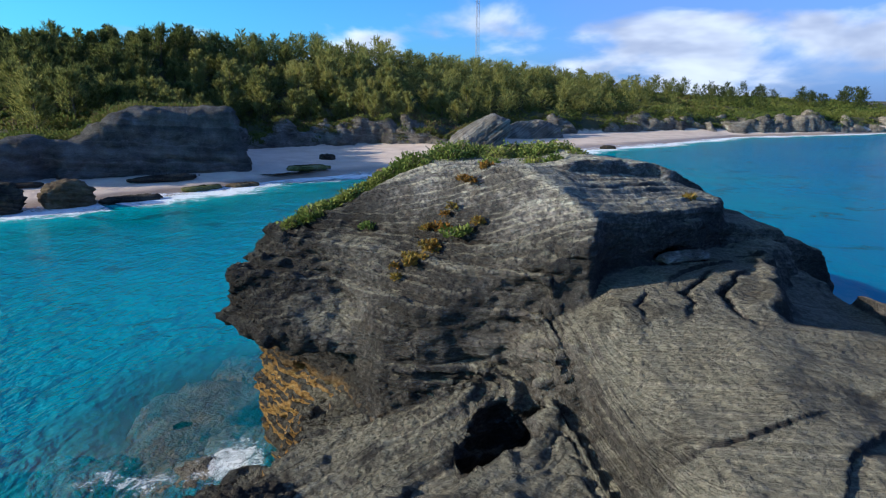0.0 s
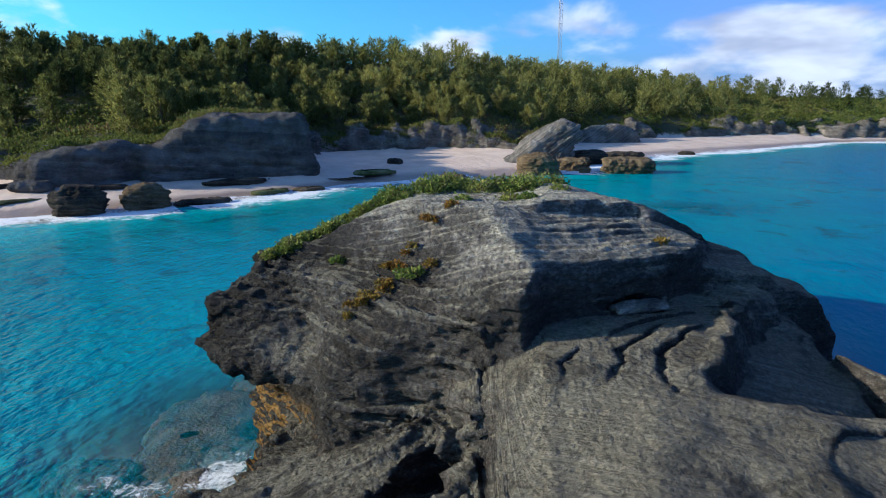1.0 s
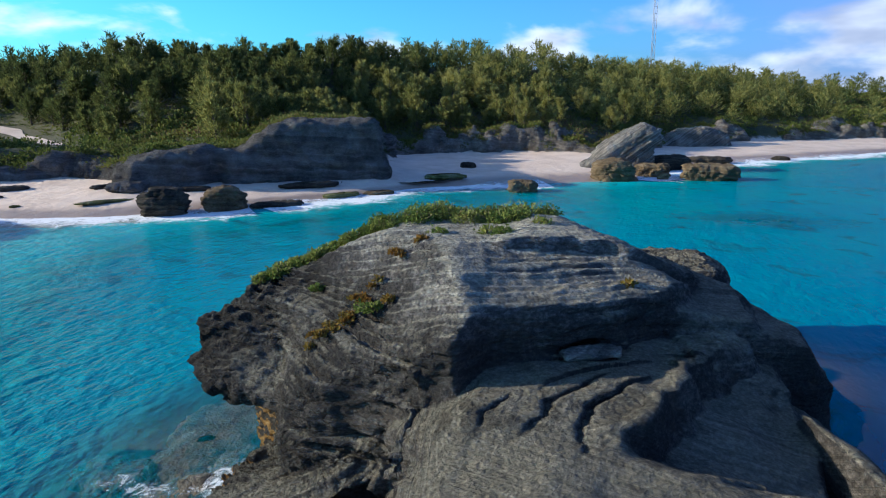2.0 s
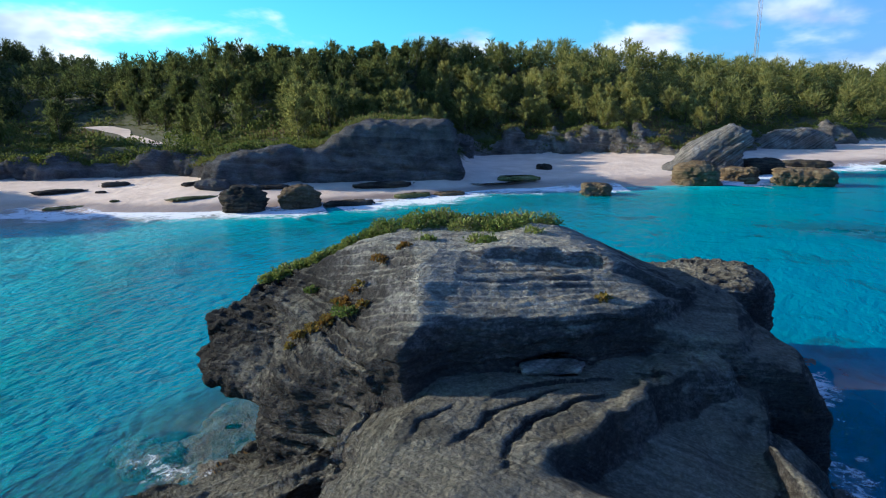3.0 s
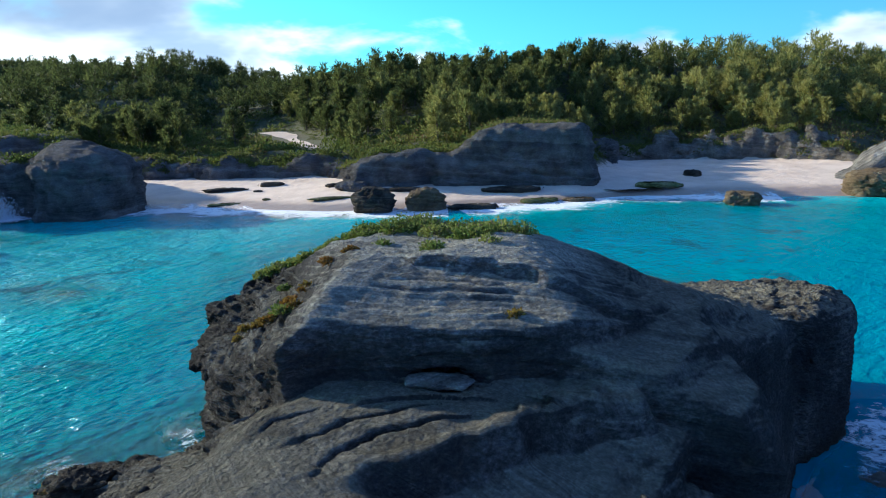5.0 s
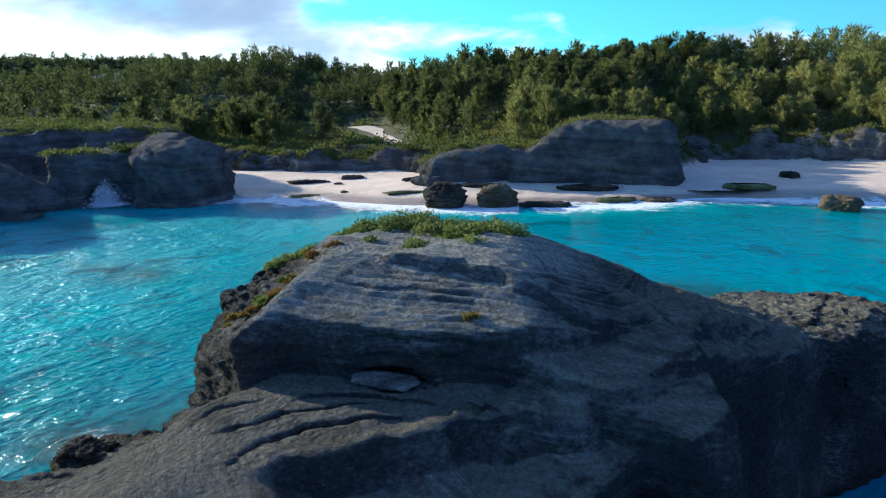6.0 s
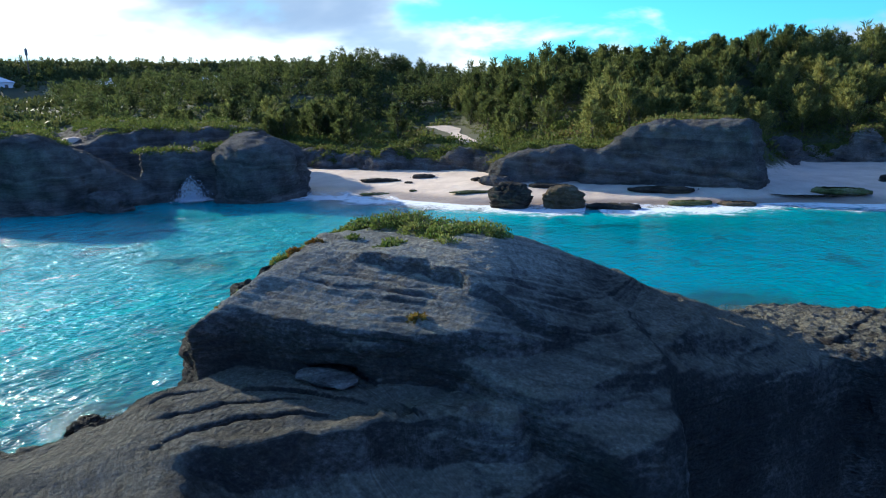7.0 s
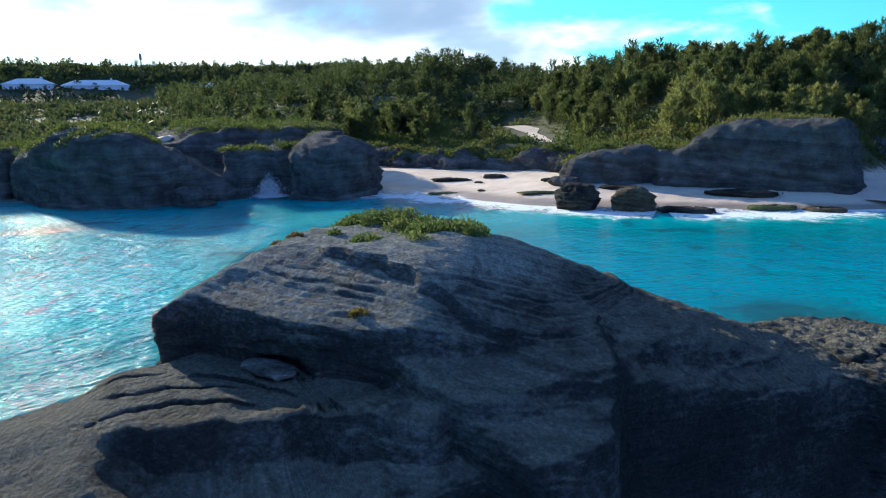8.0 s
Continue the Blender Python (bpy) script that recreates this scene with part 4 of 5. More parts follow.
# ---------------------------------------------------------------- headland with the sea arch
def build_headland():
    step = 0.34
    xs, ys, zs = np.arange(-100, -44, step), np.arange(-26, 42, step), np.arange(-1.0, 9.5, step)
    gx, gy = np.meshgrid(xs, ys, indexing="ij")
    z = zs[None, None, :]

    def slab(pts, top, batter, zref, k=0.8):
        d, _ = poly_dist(gx, gy, pts)
        return smax(d[:, :, None] + batter * (z - zref), z - top[:, :, None], k)

    knob = np.hypot((gx + 55.5) / 5.2, (gy - 29.0) / 5.0)
    right = slab([(-51.0, 26.4), (-50.2, 29), (-52, 32.6), (-56, 34.6), (-60, 33.5), (-61.5, 29.5), (-59, 25.8), (-54.5, 24.6)], 6.7 - 1.9 * knob ** 2, -0.06, 1.5, 1.2)
    low = slab([(-61.5, 20.8), (-58.6, 18.5), (-56.6, 10), (-60, 4), (-66, 0), (-76, -3), (-84, 2), (-84, 14), (-72, 18), (-65, 21)], np.interp(gy, [-6, -3, -1, 0, 4.4, 9, 13, 15, 18, 21], [2.6, 4.6, 5.9, 6.2, 7.8, 7.4, 5.5, 4.0, 2.7, 2.2]) - 0.05 * np.abs(gx + 66), -0.03, 1.5, 1.6)
    back = slab([(-68, 35), (-69.5, 30), (-70, 22), (-70, 14), (-72, 8), (-78, 4), (-92, 2), (-96, 20), (-80, 36)], 6.4 + 0.05 * (-60 - gx) - 1.4 * np.exp(-((gy - 13.6) / 2.2) ** 2), 0.06, 3.0)
    west = slab([(-76, -4), (-82, -12), (-94, -22), (-99, -10), (-90, 2)], 5.6 + 0 * gx, 0.08, 3.0)
    bridge = slab([(-60, 18), (-56.5, 26), (-60, 30), (-65, 20)], 5.2 + 0 * gx, 0.05, 3.0)
    f = smin(smin(right, low, 0.5), smin(back, west, 0.8), 0.5)
    f = smin(f, bridge, 0.6)
    # the arch runs right through under the bridge
    ax, ay = -60.0, 22.6
    s = ((gx - ax) * 0.975 - (gy - ay) * 0.22)[:, :, None]
    w = ((gx - ax) * 0.22 + (gy - ay) * 0.975)[:, :, None]
    hole = np.sqrt((w / (1.6 + 0.06 * np.abs(s))) ** 2 + ((z - 0.2) / 2.0) ** 2) - 1.0
    f = smax(f, -np.where(np.abs(s) < 9, hole, 1.0), 0.3)
    v, q = surface_net(f.astype(np.float32), (xs[0], ys[0], zs[0]), step)
    v = sculpt(v * 0.35, q, (0.20, 0.25, 0.95), 0.30, 0.15, 0.26, 0.17, 51) / 0.35
    n = normals(v, q)
    top = holder("sea_arch", pose(0, 0, 0), "dark limestone headland in shade, pierced by a low sea arch", "cliff")
    c = v[q].mean(1)
    name = np.full(len(q), "rock_wall", dtype="<U12")
    name[(c[:, 0] > -62.5) & (c[:, 1] > 23.5)] = "pillar"
    name[(c[:, 0] > -72) & (c[:, 1] < 22) & (c[:, 2] < 4.5)] = "lower_shelf"
    name[c[:, 1] < -6] = "west_stack"
    split_parts(top, v, q, n, name, CLIFF)
    return v, n


HEAD_VERTS, HEAD_NORMALS = build_headland()
rock("sand_drift", (5.0, 3.4, 1.6), (-75.0, 13.5, 5.2), 20, PATH_SAND, "pale drift of sand in a notch of the headland", "sand", seed=62, square=2.2, crag=0.0, layers=0.0)
rock("boulder", (4.0, 3.4, 2.2), (-56.0, 14.5, -0.2), 30, CLIFF, "rounded boulder at the foot of the arch headland", "boulder", seed=61)

# flat rocks on the sand
for i, (x, y, w, d, h, turn, mat, label) in enumerate((
        (-53.0, 42.4, 5.4, 1.5, 0.45, 50, DARK, "long low black rock lying in the sand"), (-50.9, 46.9, 3.0, 1.3, 0.5, 45, DARK, "low black rock on the dry sand"),
        (-47.0, 38.4, 4.2, 1.3, 0.25, 50, ALGAE, "flat rock covered with green algae"), (-38.0, 44.4, 5.4, 1.7, 0.28, 50, ALGAE, "broad flat rock with green algae at the wash line"),
        (-42.0, 48.9, 3.0, 1.2, 0.4, 55, DARK, "low dark rock below the cliff"), (-49.3, 44.0, 1.1, 0.7, 0.25, 20, DARK, "small dark stone in the sand"),
        (-44.5, 41.5, 0.9, 0.7, 0.22, 10, ALGAE, "small stone covered with green algae"), (-21.3, 55.6, 4.6, 1.6, 0.4, 50, ALGAE, "low rock shelf with yellow-green algae"),
        (-18.6, 58.4, 3.4, 1.8, 0.5, 40, BROWN, "low brown rock at the wash line"), (-16.2, 65.5, 9.5, 3.4, 0.35, 40, DARK, "dark rock shelf at the foot of the cliff"),
        (-14.6, 68.0, 5.0, 2.6, 0.6, 30, ALGAE, "rock shelf with green algae beside the cliff"), (-25.0, 56.6, 7.0, 1.8, 0.6, 38, DARK, "low dark rubble along the cliff foot"),
        (-34.0, 50.6, 4.0, 1.5, 0.4, 35, DARK, "dark rubble at the foot of the cliff"), (-38.8, 48.0, 3.6, 2.2, 0.9, 20, CLIFF, "fallen grey block below the cliff"),
        (9.5, 88.0, 6.5, 4.0, 1.8, 10, DARK, "dark low rocks behind the leaning crag"), (15.5, 97.0, 7.0, 2.6, 1.0, 10, DARK, "low dark rock spit on the far beach"),
        (8.6, 76.4, 1.5, 1.0, 0.9, 0, BROWN, "small brown rock in the shallows"), (26.5, 104.5, 2.4, 1.8, 0.7, 0, DARK, "small dark rock on the far beach"))):
    ground_z = float(land_height(np.array([x]), np.array([y]))[0][0])
    rock("flat_rock" if h < 0.85 else "rock", (w, d, h), (x, y, max(ground_z, 0.0) - 0.06), turn, mat, label, "rock", "rocks on the beach", seed=70 + i, res=26)


# rock banks behind the beaches
def rock_bank(name, line, x0, x1, y0, y1, step, low, high, wide, mat, seed, label):
    """A broken rock face along a line, uneven in height and depth."""
    xs, ys, zs = np.arange(x0, x1, step), np.arange(y0, y1, step), np.arange(-1.0, high + 2.5, step)
    gx, gy = np.meshgrid(xs, ys, indexing="ij")
    d, par = poly_dist(gx, gy, line, False)
    p = np.stack([gx, gy, 0 * gx], -1).reshape(-1, 3)
    a, b = fbm(p, 0.14, 3, 0.6, seed).reshape(gx.shape), fbm(p, 0.33, 3, 0.6, seed + 4).reshape(gx.shape)
    top = (low + high) / 2 + (high - low) * (1.5 * a + 1.0 * b)
    f = smax((d - wide + 0.9 * b + 0.6 * a)[:, :, None] + 0.22 * (zs - 2)[None, None, :], zs[None, None, :] - top[:, :, None], 0.8)
    v, q = surface_net(f.astype(np.float32), (xs[0], ys[0], zs[0]), step)
    v = sculpt(v * 0.4, q, (0.25, 0.12, 0.96), 0.34, 0.13, 0.22, 0.22, seed) / 0.4
    n = normals(v, q)
    c = v[q].mean(1)
    at = np.floor(poly_dist(c[:, 0], c[:, 1], line, False)[1]).astype(int)
    split_parts(holder(name, pose(0, 0, 0), label, "cliff"), v, q, n, np.array([f"outcrop:{k}" for k in at]), mat)
    ok = (n[:, 2] > 0.75) & (v[:, 2] > 1.6)
    BANK_TOPS.append(v[ok])


BANK_TOPS = []
rock_bank("rock_bank", [(-76, 41), (-64, 47), (-55, 54), (-47, 56.5), (-42, 54.5)], -82, -38, 34, 64, 0.32, 2.7, 3.9, 2.2, CLIFF, 91, "low grey rock bank behind the shaded end of the beach")
rock_bank("rock_bank", [(-29, 88), (-27, 91.5), (-18, 95), (-10, 97), (1, 97), (8, 112)], -36, 16, 80, 118, 0.36, 2.0, 4.5, 1.9, BANK, 92, "broken pale rock bank below the casuarina slope")
rock_bank("rock_bank", [(8, 116), (12, 123), (24, 128.5), (40, 138.5), (64, 147)], 2, 72, 108, 154, 0.45, 1.2, 3.4, 2.3, BANK, 93, "weathered limestone bank behind the far beach")
rock_bank("rock_bank", [(60, 144), (84, 151), (104, 158), (140, 168), (180, 180)], 54, 190, 136, 190, 0.7, 1.0, 3.6, 3.6, BANK, 94, "craggy pale rocks along the far shore")

# reef just under the surface beside the islet
for i, (x, y, w, d, h, turn) in enumerate(((-6.1, 14.6, 3.4, 5.5, 1.0, 10), (-5.0, 11.6, 2.4, 2.6, 0.9, 30), (-7.6, 12.0, 2.2, 1.6, 0.6, 0), (-1.9, 32.4, 4.2, 2.4, 0.9, 30), (-46.5, 18.5, 5.0, 2.2, 0.9, 40), (-5.6, 17.6, 2.4, 1.8, 0.8, 0), (-4.4, 13.2, 2.2, 3.0, 0.8, 60), (9.0, 16.5, 3.6, 4.6, 1.2, 20), (9.4, 21.0, 4.0, 4.4, 1.2, 0), (8.6, 24.6, 3.2, 2.6, 1.0, 40), (14.0, 52.0, 7.0, 2.2, 0.9, 10), (-26.5, 15.5, 5.0, 2.4, 0.9, 15), (-7.7, 8.2, 3.0, 2.2, 0.8, 30))):
    rock("reef_rock", (w, d, h), (x, y, -h - 0.02), turn, REEF, "brown reef rock just below the clear water", "rock", "submerged reef rocks", seed=160 + i, res=28, sink=0.1)


# ---------------------------------------------------------------- sand path, houses, masts

def build_path():
    pts = PATH_LINE
    half = [0.5, 0.9, 1.3, 1.8, 2.2, 1.8, 0.9]
    rows = []
    for i in range(61):
        t = i / 10
        k = min(int(t), 5)
        f = t - k
        a, b = Vector(pts[k]), Vector(pts[k + 1])
        c, way = a.lerp(b, f), (b - a).normalized()
        w = half[k] + (half[k + 1] - half[k]) * f + 0.35 * math.sin(2.3 * t) + 0.2 * math.sin(5.1 * t)
        side = Vector((-way.y, way.x))
        rows.append([c + side * w * s for s in (-1.0, -0.5, 0.0, 0.5, 1.0)])
    xy = np.array([[tuple(p) for p in r] for r in rows])
    z, _, _ = land_height(xy[..., 0], xy[..., 1])
    v = np.concatenate([xy, (z + 0.06)[..., None]], -1).reshape(-1, 3)
    tagged(link_mesh("path", v, grid_faces(61, 5)[:, ::-1], PATH_SAND), "pale sandy footpath winding up through the scrub", "path", kind="structure")


build_path()


def box(bm, x0, y0, z0, x1, y1, z1):
    m = Matrix.Translation(((x0 + x1) / 2, (y0 + y1) / 2, (z0 + z1) / 2)) @ Matrix.Diagonal((x1 - x0, y1 - y0, z1 - z0, 1))
    return bmesh.ops.create_cube(bm, size=1.0, matrix=m)


def house(at, turn, w, d, storeys, label):
    """A white house with a stepped hip roof; w along its own x."""
    h = 2.9 * storeys
    top = holder("house", pose(*at, 0, 0, turn), label, "house", "houses on the ridge")
    bm = bmesh.new()
    box(bm, -w / 2, -d / 2, -2.0, w / 2, d / 2, h)
    bmesh.ops.bevel(bm, geom=bm.edges[:], offset=0.05, segments=1)
    part("wall", bm, WALLS, top)
    bm = bmesh.new()
    e, r = 0.5, min(w, d) / 2
    low = [bm.verts.new(p) for p in ((-w / 2 - e, -d / 2 - e, h + 0.004), (w / 2 + e, -d / 2 - e, h + 0.004), (w / 2 + e, d / 2 + e, h + 0.004), (-w / 2 - e, d / 2 + e, h + 0.004))]
    mid = [bm.verts.new((v.co.x, v.co.y, h + 0.22)) for v in low]
    cap = [bm.verts.new(p) for p in ((-w / 2 + r, 0.0, h + 0.22 + r * 0.5), (w / 2 - r, 0.0, h + 0.22 + r * 0.5))] if w > d + 0.5 else [bm.verts.new((0, 0, h + 0.22 + r * 0.5))]
    bm.faces.new(low[::-1])
    for i in range(4):
        bm.faces.new((low[i], low[(i + 1) % 4], mid[(i + 1) % 4], mid[i]))
    a, b = cap[0], cap[-1]
    for i, j, c in ((0, 1, (b, a)), (1, 2, (b,)), (2, 3, (a, b)), (3, 0, (a,))):
        ends = list(dict.fromkeys(c))
        bm.faces.new([mid[i], mid[j]] + ends)
    part("roof", bm, ROOF, top, "white lime-washed stepped roof")
    for s in range(storeys):
        n = max(2, int(w / 4.5))
        for i in range(n):
            x = -w / 2 + (i + 0.5) * w / n
            for face in (-1, 1):
                bm = bmesh.new()
                y = face * (d / 2 + 0.01)
                box(bm, x - 0.55, min(y, y + face * 0.05), 2.9 * s + 0.9, x + 0.55, max(y, y + face * 0.05), 2.9 * s + 2.2)
                window = part("window", bm, GLASS, top, "dark window")
                bm = bmesh.new()
                box(bm, x - 0.65, min(y, y + face * 0.14), 2.9 * s + 0.80, x + 0.65, max(y, y + face * 0.14), 2.9 * s + 0.896)
                part("window_sill", bm, WALLS, window)
    bm = bmesh.new()
    box(bm, w * 0.22, -0.4, h + 0.3, w * 0.22 + 0.8, 0.4, h + 0.22 + r * 0.5 + 0.7)
    part("chimney", bm, WALLS, top)


for x, y, w, d, n, turn, words in ((-290, -20, 17, 9, 1, 85, "long white single-storey house with a white roof"), (-291, 3, 24, 9, 1, 88, "long white house among ridge trees"),
                                   (-289, 46, 10, 8, 1, 80, "small white cottage half hidden by trees"), (-287, 66, 13, 8, 1, 75, "white cottage with a white hip roof"),
                                   (-282, 88, 13, 9, 2, 70, "two-storey white house on the skyline"), (-285, 77, 8, 6, 1, 70, "low white outbuilding beside the ridge house"),
                                   (48, 214, 12, 7, 1, 10, "white house seen over the scrub"), (95, 226, 9, 6, 1, 0, "small white building behind the far shore")):
    gz = float(land_height(np.array([x]), np.array([y]))[0][0])
    house((x, y, gz - 1.9), turn, w, d, n, words)


def tube(bm, a, b, r0, r1, sides=6):
    a, b = Vector(a), Vector(b)
    m = (b - a).to_track_quat("Z", "Y").to_matrix().to_4x4()
    m.translation = (a + b) / 2
    bmesh.ops.create_cone(bm, cap_ends=True, segments=sides, radius1=r0, radius2=r1, depth=(b - a).length, matrix=m)


def lattice_mast(at, height, wide):
    top = holder("radio_mast", pose(*at), "tall slender steel lattice mast on the hill", "mast")
    legs = [Vector((wide / 2 * math.cos(a), wide / 2 * math.sin(a), 0)) for a in (0.3, 0.3 + 2.094, 0.3 + 4.189)]
    for p in legs:
        bm = bmesh.new()
        tube(bm, p, p + Vector((0, 0, height)), 0.09, 0.09)
        part("leg", bm, STEEL, top)
    n = int(height / 2.4)
    for i in range(n):
        bm = bmesh.new()
        z0, z1 = i * 2.4, (i + 1) * 2.4
        for k in range(3):
            a, b = legs[k], legs[(k + 1) % 3]
            tube(bm, a + Vector((0, 0, z1)), b + Vector((0, 0, z1)), 0.035, 0.035, 4)
            tube(bm, a + Vector((0, 0, z0)), b + Vector((0, 0, z1)), 0.03, 0.03, 4)
        part("bracing", bm, STEEL, top)


lattice_mast((12.8, 260.0, float(land_height(np.array([12.8]), np.array([260.0]))[0][0])), 75.0, 1.5)

pole = holder("utility_pole", pose(-300, 21, float(land_height(np.array([-300.0]), np.array([20.0]))[0][0])), "slim dark pole on the far ridge", "pole")
bm = bmesh.new()
tube(bm, (0, 0, 0), (0, 0, 12.5), 0.28, 0.20, 8)
part("shaft", bm, TRUNK, pole)
bm = bmesh.new()
box(bm, -0.5, -0.5, 9.6, 0.5, 0.5, 12.0)
part("equipment_box", bm, STEEL, pole)


# ---------------------------------------------------------------- plants
def blades(n, place, way, length, width, gen, droop=0.0):
    """n thin quads: place (n,3), way (n,3) unit, lengths and widths."""
    side = np.cross(way, gen.normal(size=(n, 3)))
    side /= np.maximum(np.linalg.norm(side, axis=1, keepdims=True), 1e-6)
    tip = place + way * length[:, None]
    tip[:, 2] -= droop * length
    mid = (place + tip) / 2
    w = side * width[:, None] / 2
    v = np.stack([place, mid + w, tip, mid - w], 1).reshape(-1, 3)
    return v, np.arange(4 * n).reshape(n, 4)


def casuarina(name, height, seed, label):
    """A feathery casuarina: trunk, limbs and a crown of ascending plumes of fine needles."""
    gen = np.random.default_rng(seed)
    top = holder(name, pose(0, 0, 0), label, "tree", "casuarina trees on the hill")
    bm = bmesh.new()
    tube(bm, (0, 0, -0.4), (0.1, 0.05, height * 0.5), 0.16, 0.10, 7)
    tube(bm, (0.1, 0.05, height * 0.5), (0.2, 0.0, height * 0.95), 0.10, 0.02, 6)
    vs, fs, base = [], [], 0
    limbs = 30
    for i in range(limbs):
        t = 0.02 + 0.94 * i / (limbs - 1)
        a = i * 2.4 + gen.uniform(-0.5, 0.5)
        reach = height * (0.36 * (1 - t) ** 0.8 + 0.045) * gen.uniform(0.55, 1.3)
        root = np.array([0.15 * t, 0.03, height * t * 0.86])
        rise = reach * gen.uniform(0.45, 1.3) + height * 0.07
        end = root + np.array([math.cos(a) * reach, math.sin(a) * reach, rise])
        tube(bm, root, root + (end - root) * 0.8, 0.04 * (1.2 - t), 0.010, 4)
        n = int(105 * (0.6 + 0.55 * (1 - t)))
        s = gen.uniform(0.10, 1.0, n) ** 0.8
        fat = (0.05 + 0.12 * reach) * (1.25 - 0.95 * s)
        p = root + (end - root) * s[:, None] + gen.normal(size=(n, 3)) * fat[:, None]
        w = (end - root) / np.linalg.norm(end - root) + gen.normal(size=(n, 3)) * 0.6 + np.array([0.16, 0.05, 0.42])
        w /= np.linalg.norm(w, axis=1, keepdims=True)
        v, f = blades(n, p, w, gen.uniform(0.45, 1.15, n) * height / 7.0, gen.uniform(0.045, 0.10, n), gen, 0.12)
        vs.append(v)
        fs.append(f + base)
        base += len(v)
    part("trunk", bm, TRUNK, top, smooth=True)
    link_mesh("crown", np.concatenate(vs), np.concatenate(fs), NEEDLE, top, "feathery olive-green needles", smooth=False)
    return top


CLIFF_LINE = [(-41.5, 49.5), (-39, 49.0), (-35, 52), (-31.2, 55.2), (-27, 58), (-22.5, 60.8), (-20.0, 63), (-20.5, 66), (-25, 71), (-31, 69), (-38, 62), (-43, 56)]


def clear_of(x, y, gap):
    """Whether the places keep off the path and the bare cliff."""
    on_path, _ = poly_dist(x, y, PATH_LINE, False)
    verge, _ = poly_dist(x, y, [(a + 4.5, b - 2.8) for a, b in PATH_LINE[2:]], False)
    in_cliff, _ = poly_dist(x, y, CLIFF_LINE)
    return (on_path > gap) & ((verge > 3.6) | (gap < 2.0)) & (in_cliff > -1.0)


def plant_trees():
    gen = np.random.default_rng(8)
    kinds = [casuarina("casuarina_tree", h, 200 + i, words) for i, (h, words) in enumerate(((5.0, "tall feathery casuarina tree on the dune slope"), (4.2, "mid-sized casuarina with wispy needles"),
                                                                                          (5.6, "tall casuarina with several rising plumes"), (3.7, "young casuarina among the scrub"), (5.0, "dense olive casuarina on the hillside")))]
    n = 16000
    x, y = gen.uniform(-190, 130, n), gen.uniform(20, 240, n)
    x[:1500], y[:1500] = gen.uniform(-350, -285, 1500), gen.uniform(-70, 130, 1500)
    z, inland, _ = land_height(x, y)
    top, _ = poly_dist(x, y, CREST, False)
    beyond, _ = poly_dist(x, y, CREST + [(4000, 4000), (-4000, 4000), (-4000, -400)])
    frac = inland / (inland + top + 1e-6)
    frac = np.where(beyond < 0, 1.0, frac)
    main = smooth(x, -112, -84) * (1 - smooth(x, 20, 55))
    chance = main * smooth(frac, 0.03, 0.30) * 0.95 + (1 - main) * np.where(x < -95, 0.34, 0.10) * smooth(frac, 0.15, 0.5) + 0.55 * np.exp(-(top / 7) ** 2) * (0.25 + 0.75 * main)
    chance = np.where((beyond < 0) & (top > 16), np.where(x < -280, 0.16, 0.02), chance)
    ok = (inland > 3.0) & clear_of(x, y, 4.5) & (gen.uniform(size=n) < chance)
    for k in (3, 6, 9, 12, 15, 18, 22):
        ok &= poly_dist(x, y, [(a + 0.83 * k, b - 0.56 * k) for a, b in PATH_LINE], False)[0] > 4.0
    placed = []
    for i in np.flatnonzero(ok):
        if any((x[i] - a) ** 2 + (y[i] - b) ** 2 < 1.75 ** 2 for a, b in placed):
            continue
        placed.append((x[i], y[i]))
        if len(placed) >= 1400:
            break
    placed.sort(key=lambda p: (p[0] + 20) ** 2 + (p[1] - 40) ** 2)
    rest = []
    for k, (a, b) in enumerate(placed):
        gz = float(land_height(np.array([a]), np.array([b]))[0][0])
        m = pose(a, b, gz - 0.1, gen.uniform(-5, 5), gen.uniform(-5, 5), gen.uniform(0, 360))
        kind = kinds[int(gen.integers(len(kinds)))]
        if k >= 290:
            rest.append((next(c for c in kind.children if c.name.startswith("crown")).data, m @ Matrix.Diagonal((1, 1, gen.uniform(0.8, 1.15), 1))))
        elif k < len(kinds):
            kind = kinds[k]
            kind.matrix_basis = m
        else:
            s = gen.uniform(0.72, 1.12)
            c = copy_thing(kind, m)
            c.scale = (s, s, s * gen.uniform(0.92, 1.12))
    vs, fs, base = [], [], 0
    for me, m in rest:
        co = np.empty(len(me.vertices) * 3, np.float32)
        me.vertices.foreach_get("co", co)
        co = co.reshape(-1, 4, 3)[::9]
        c = co.mean(1, keepdims=True)
        co = (c + (co - c) * np.array([2.0, 2.0, 1.7], np.float32)).reshape(-1, 3)
        a = np.array(m)
        vs.append(co @ a[:3, :3].T.astype(np.float32) + a[:3, 3].astype(np.float32))
        fs.append(np.arange(len(co)).reshape(-1, 4) + base)
        base += len(co)
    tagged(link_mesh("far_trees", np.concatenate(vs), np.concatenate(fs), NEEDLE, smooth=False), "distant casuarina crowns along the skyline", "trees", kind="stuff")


plant_trees()


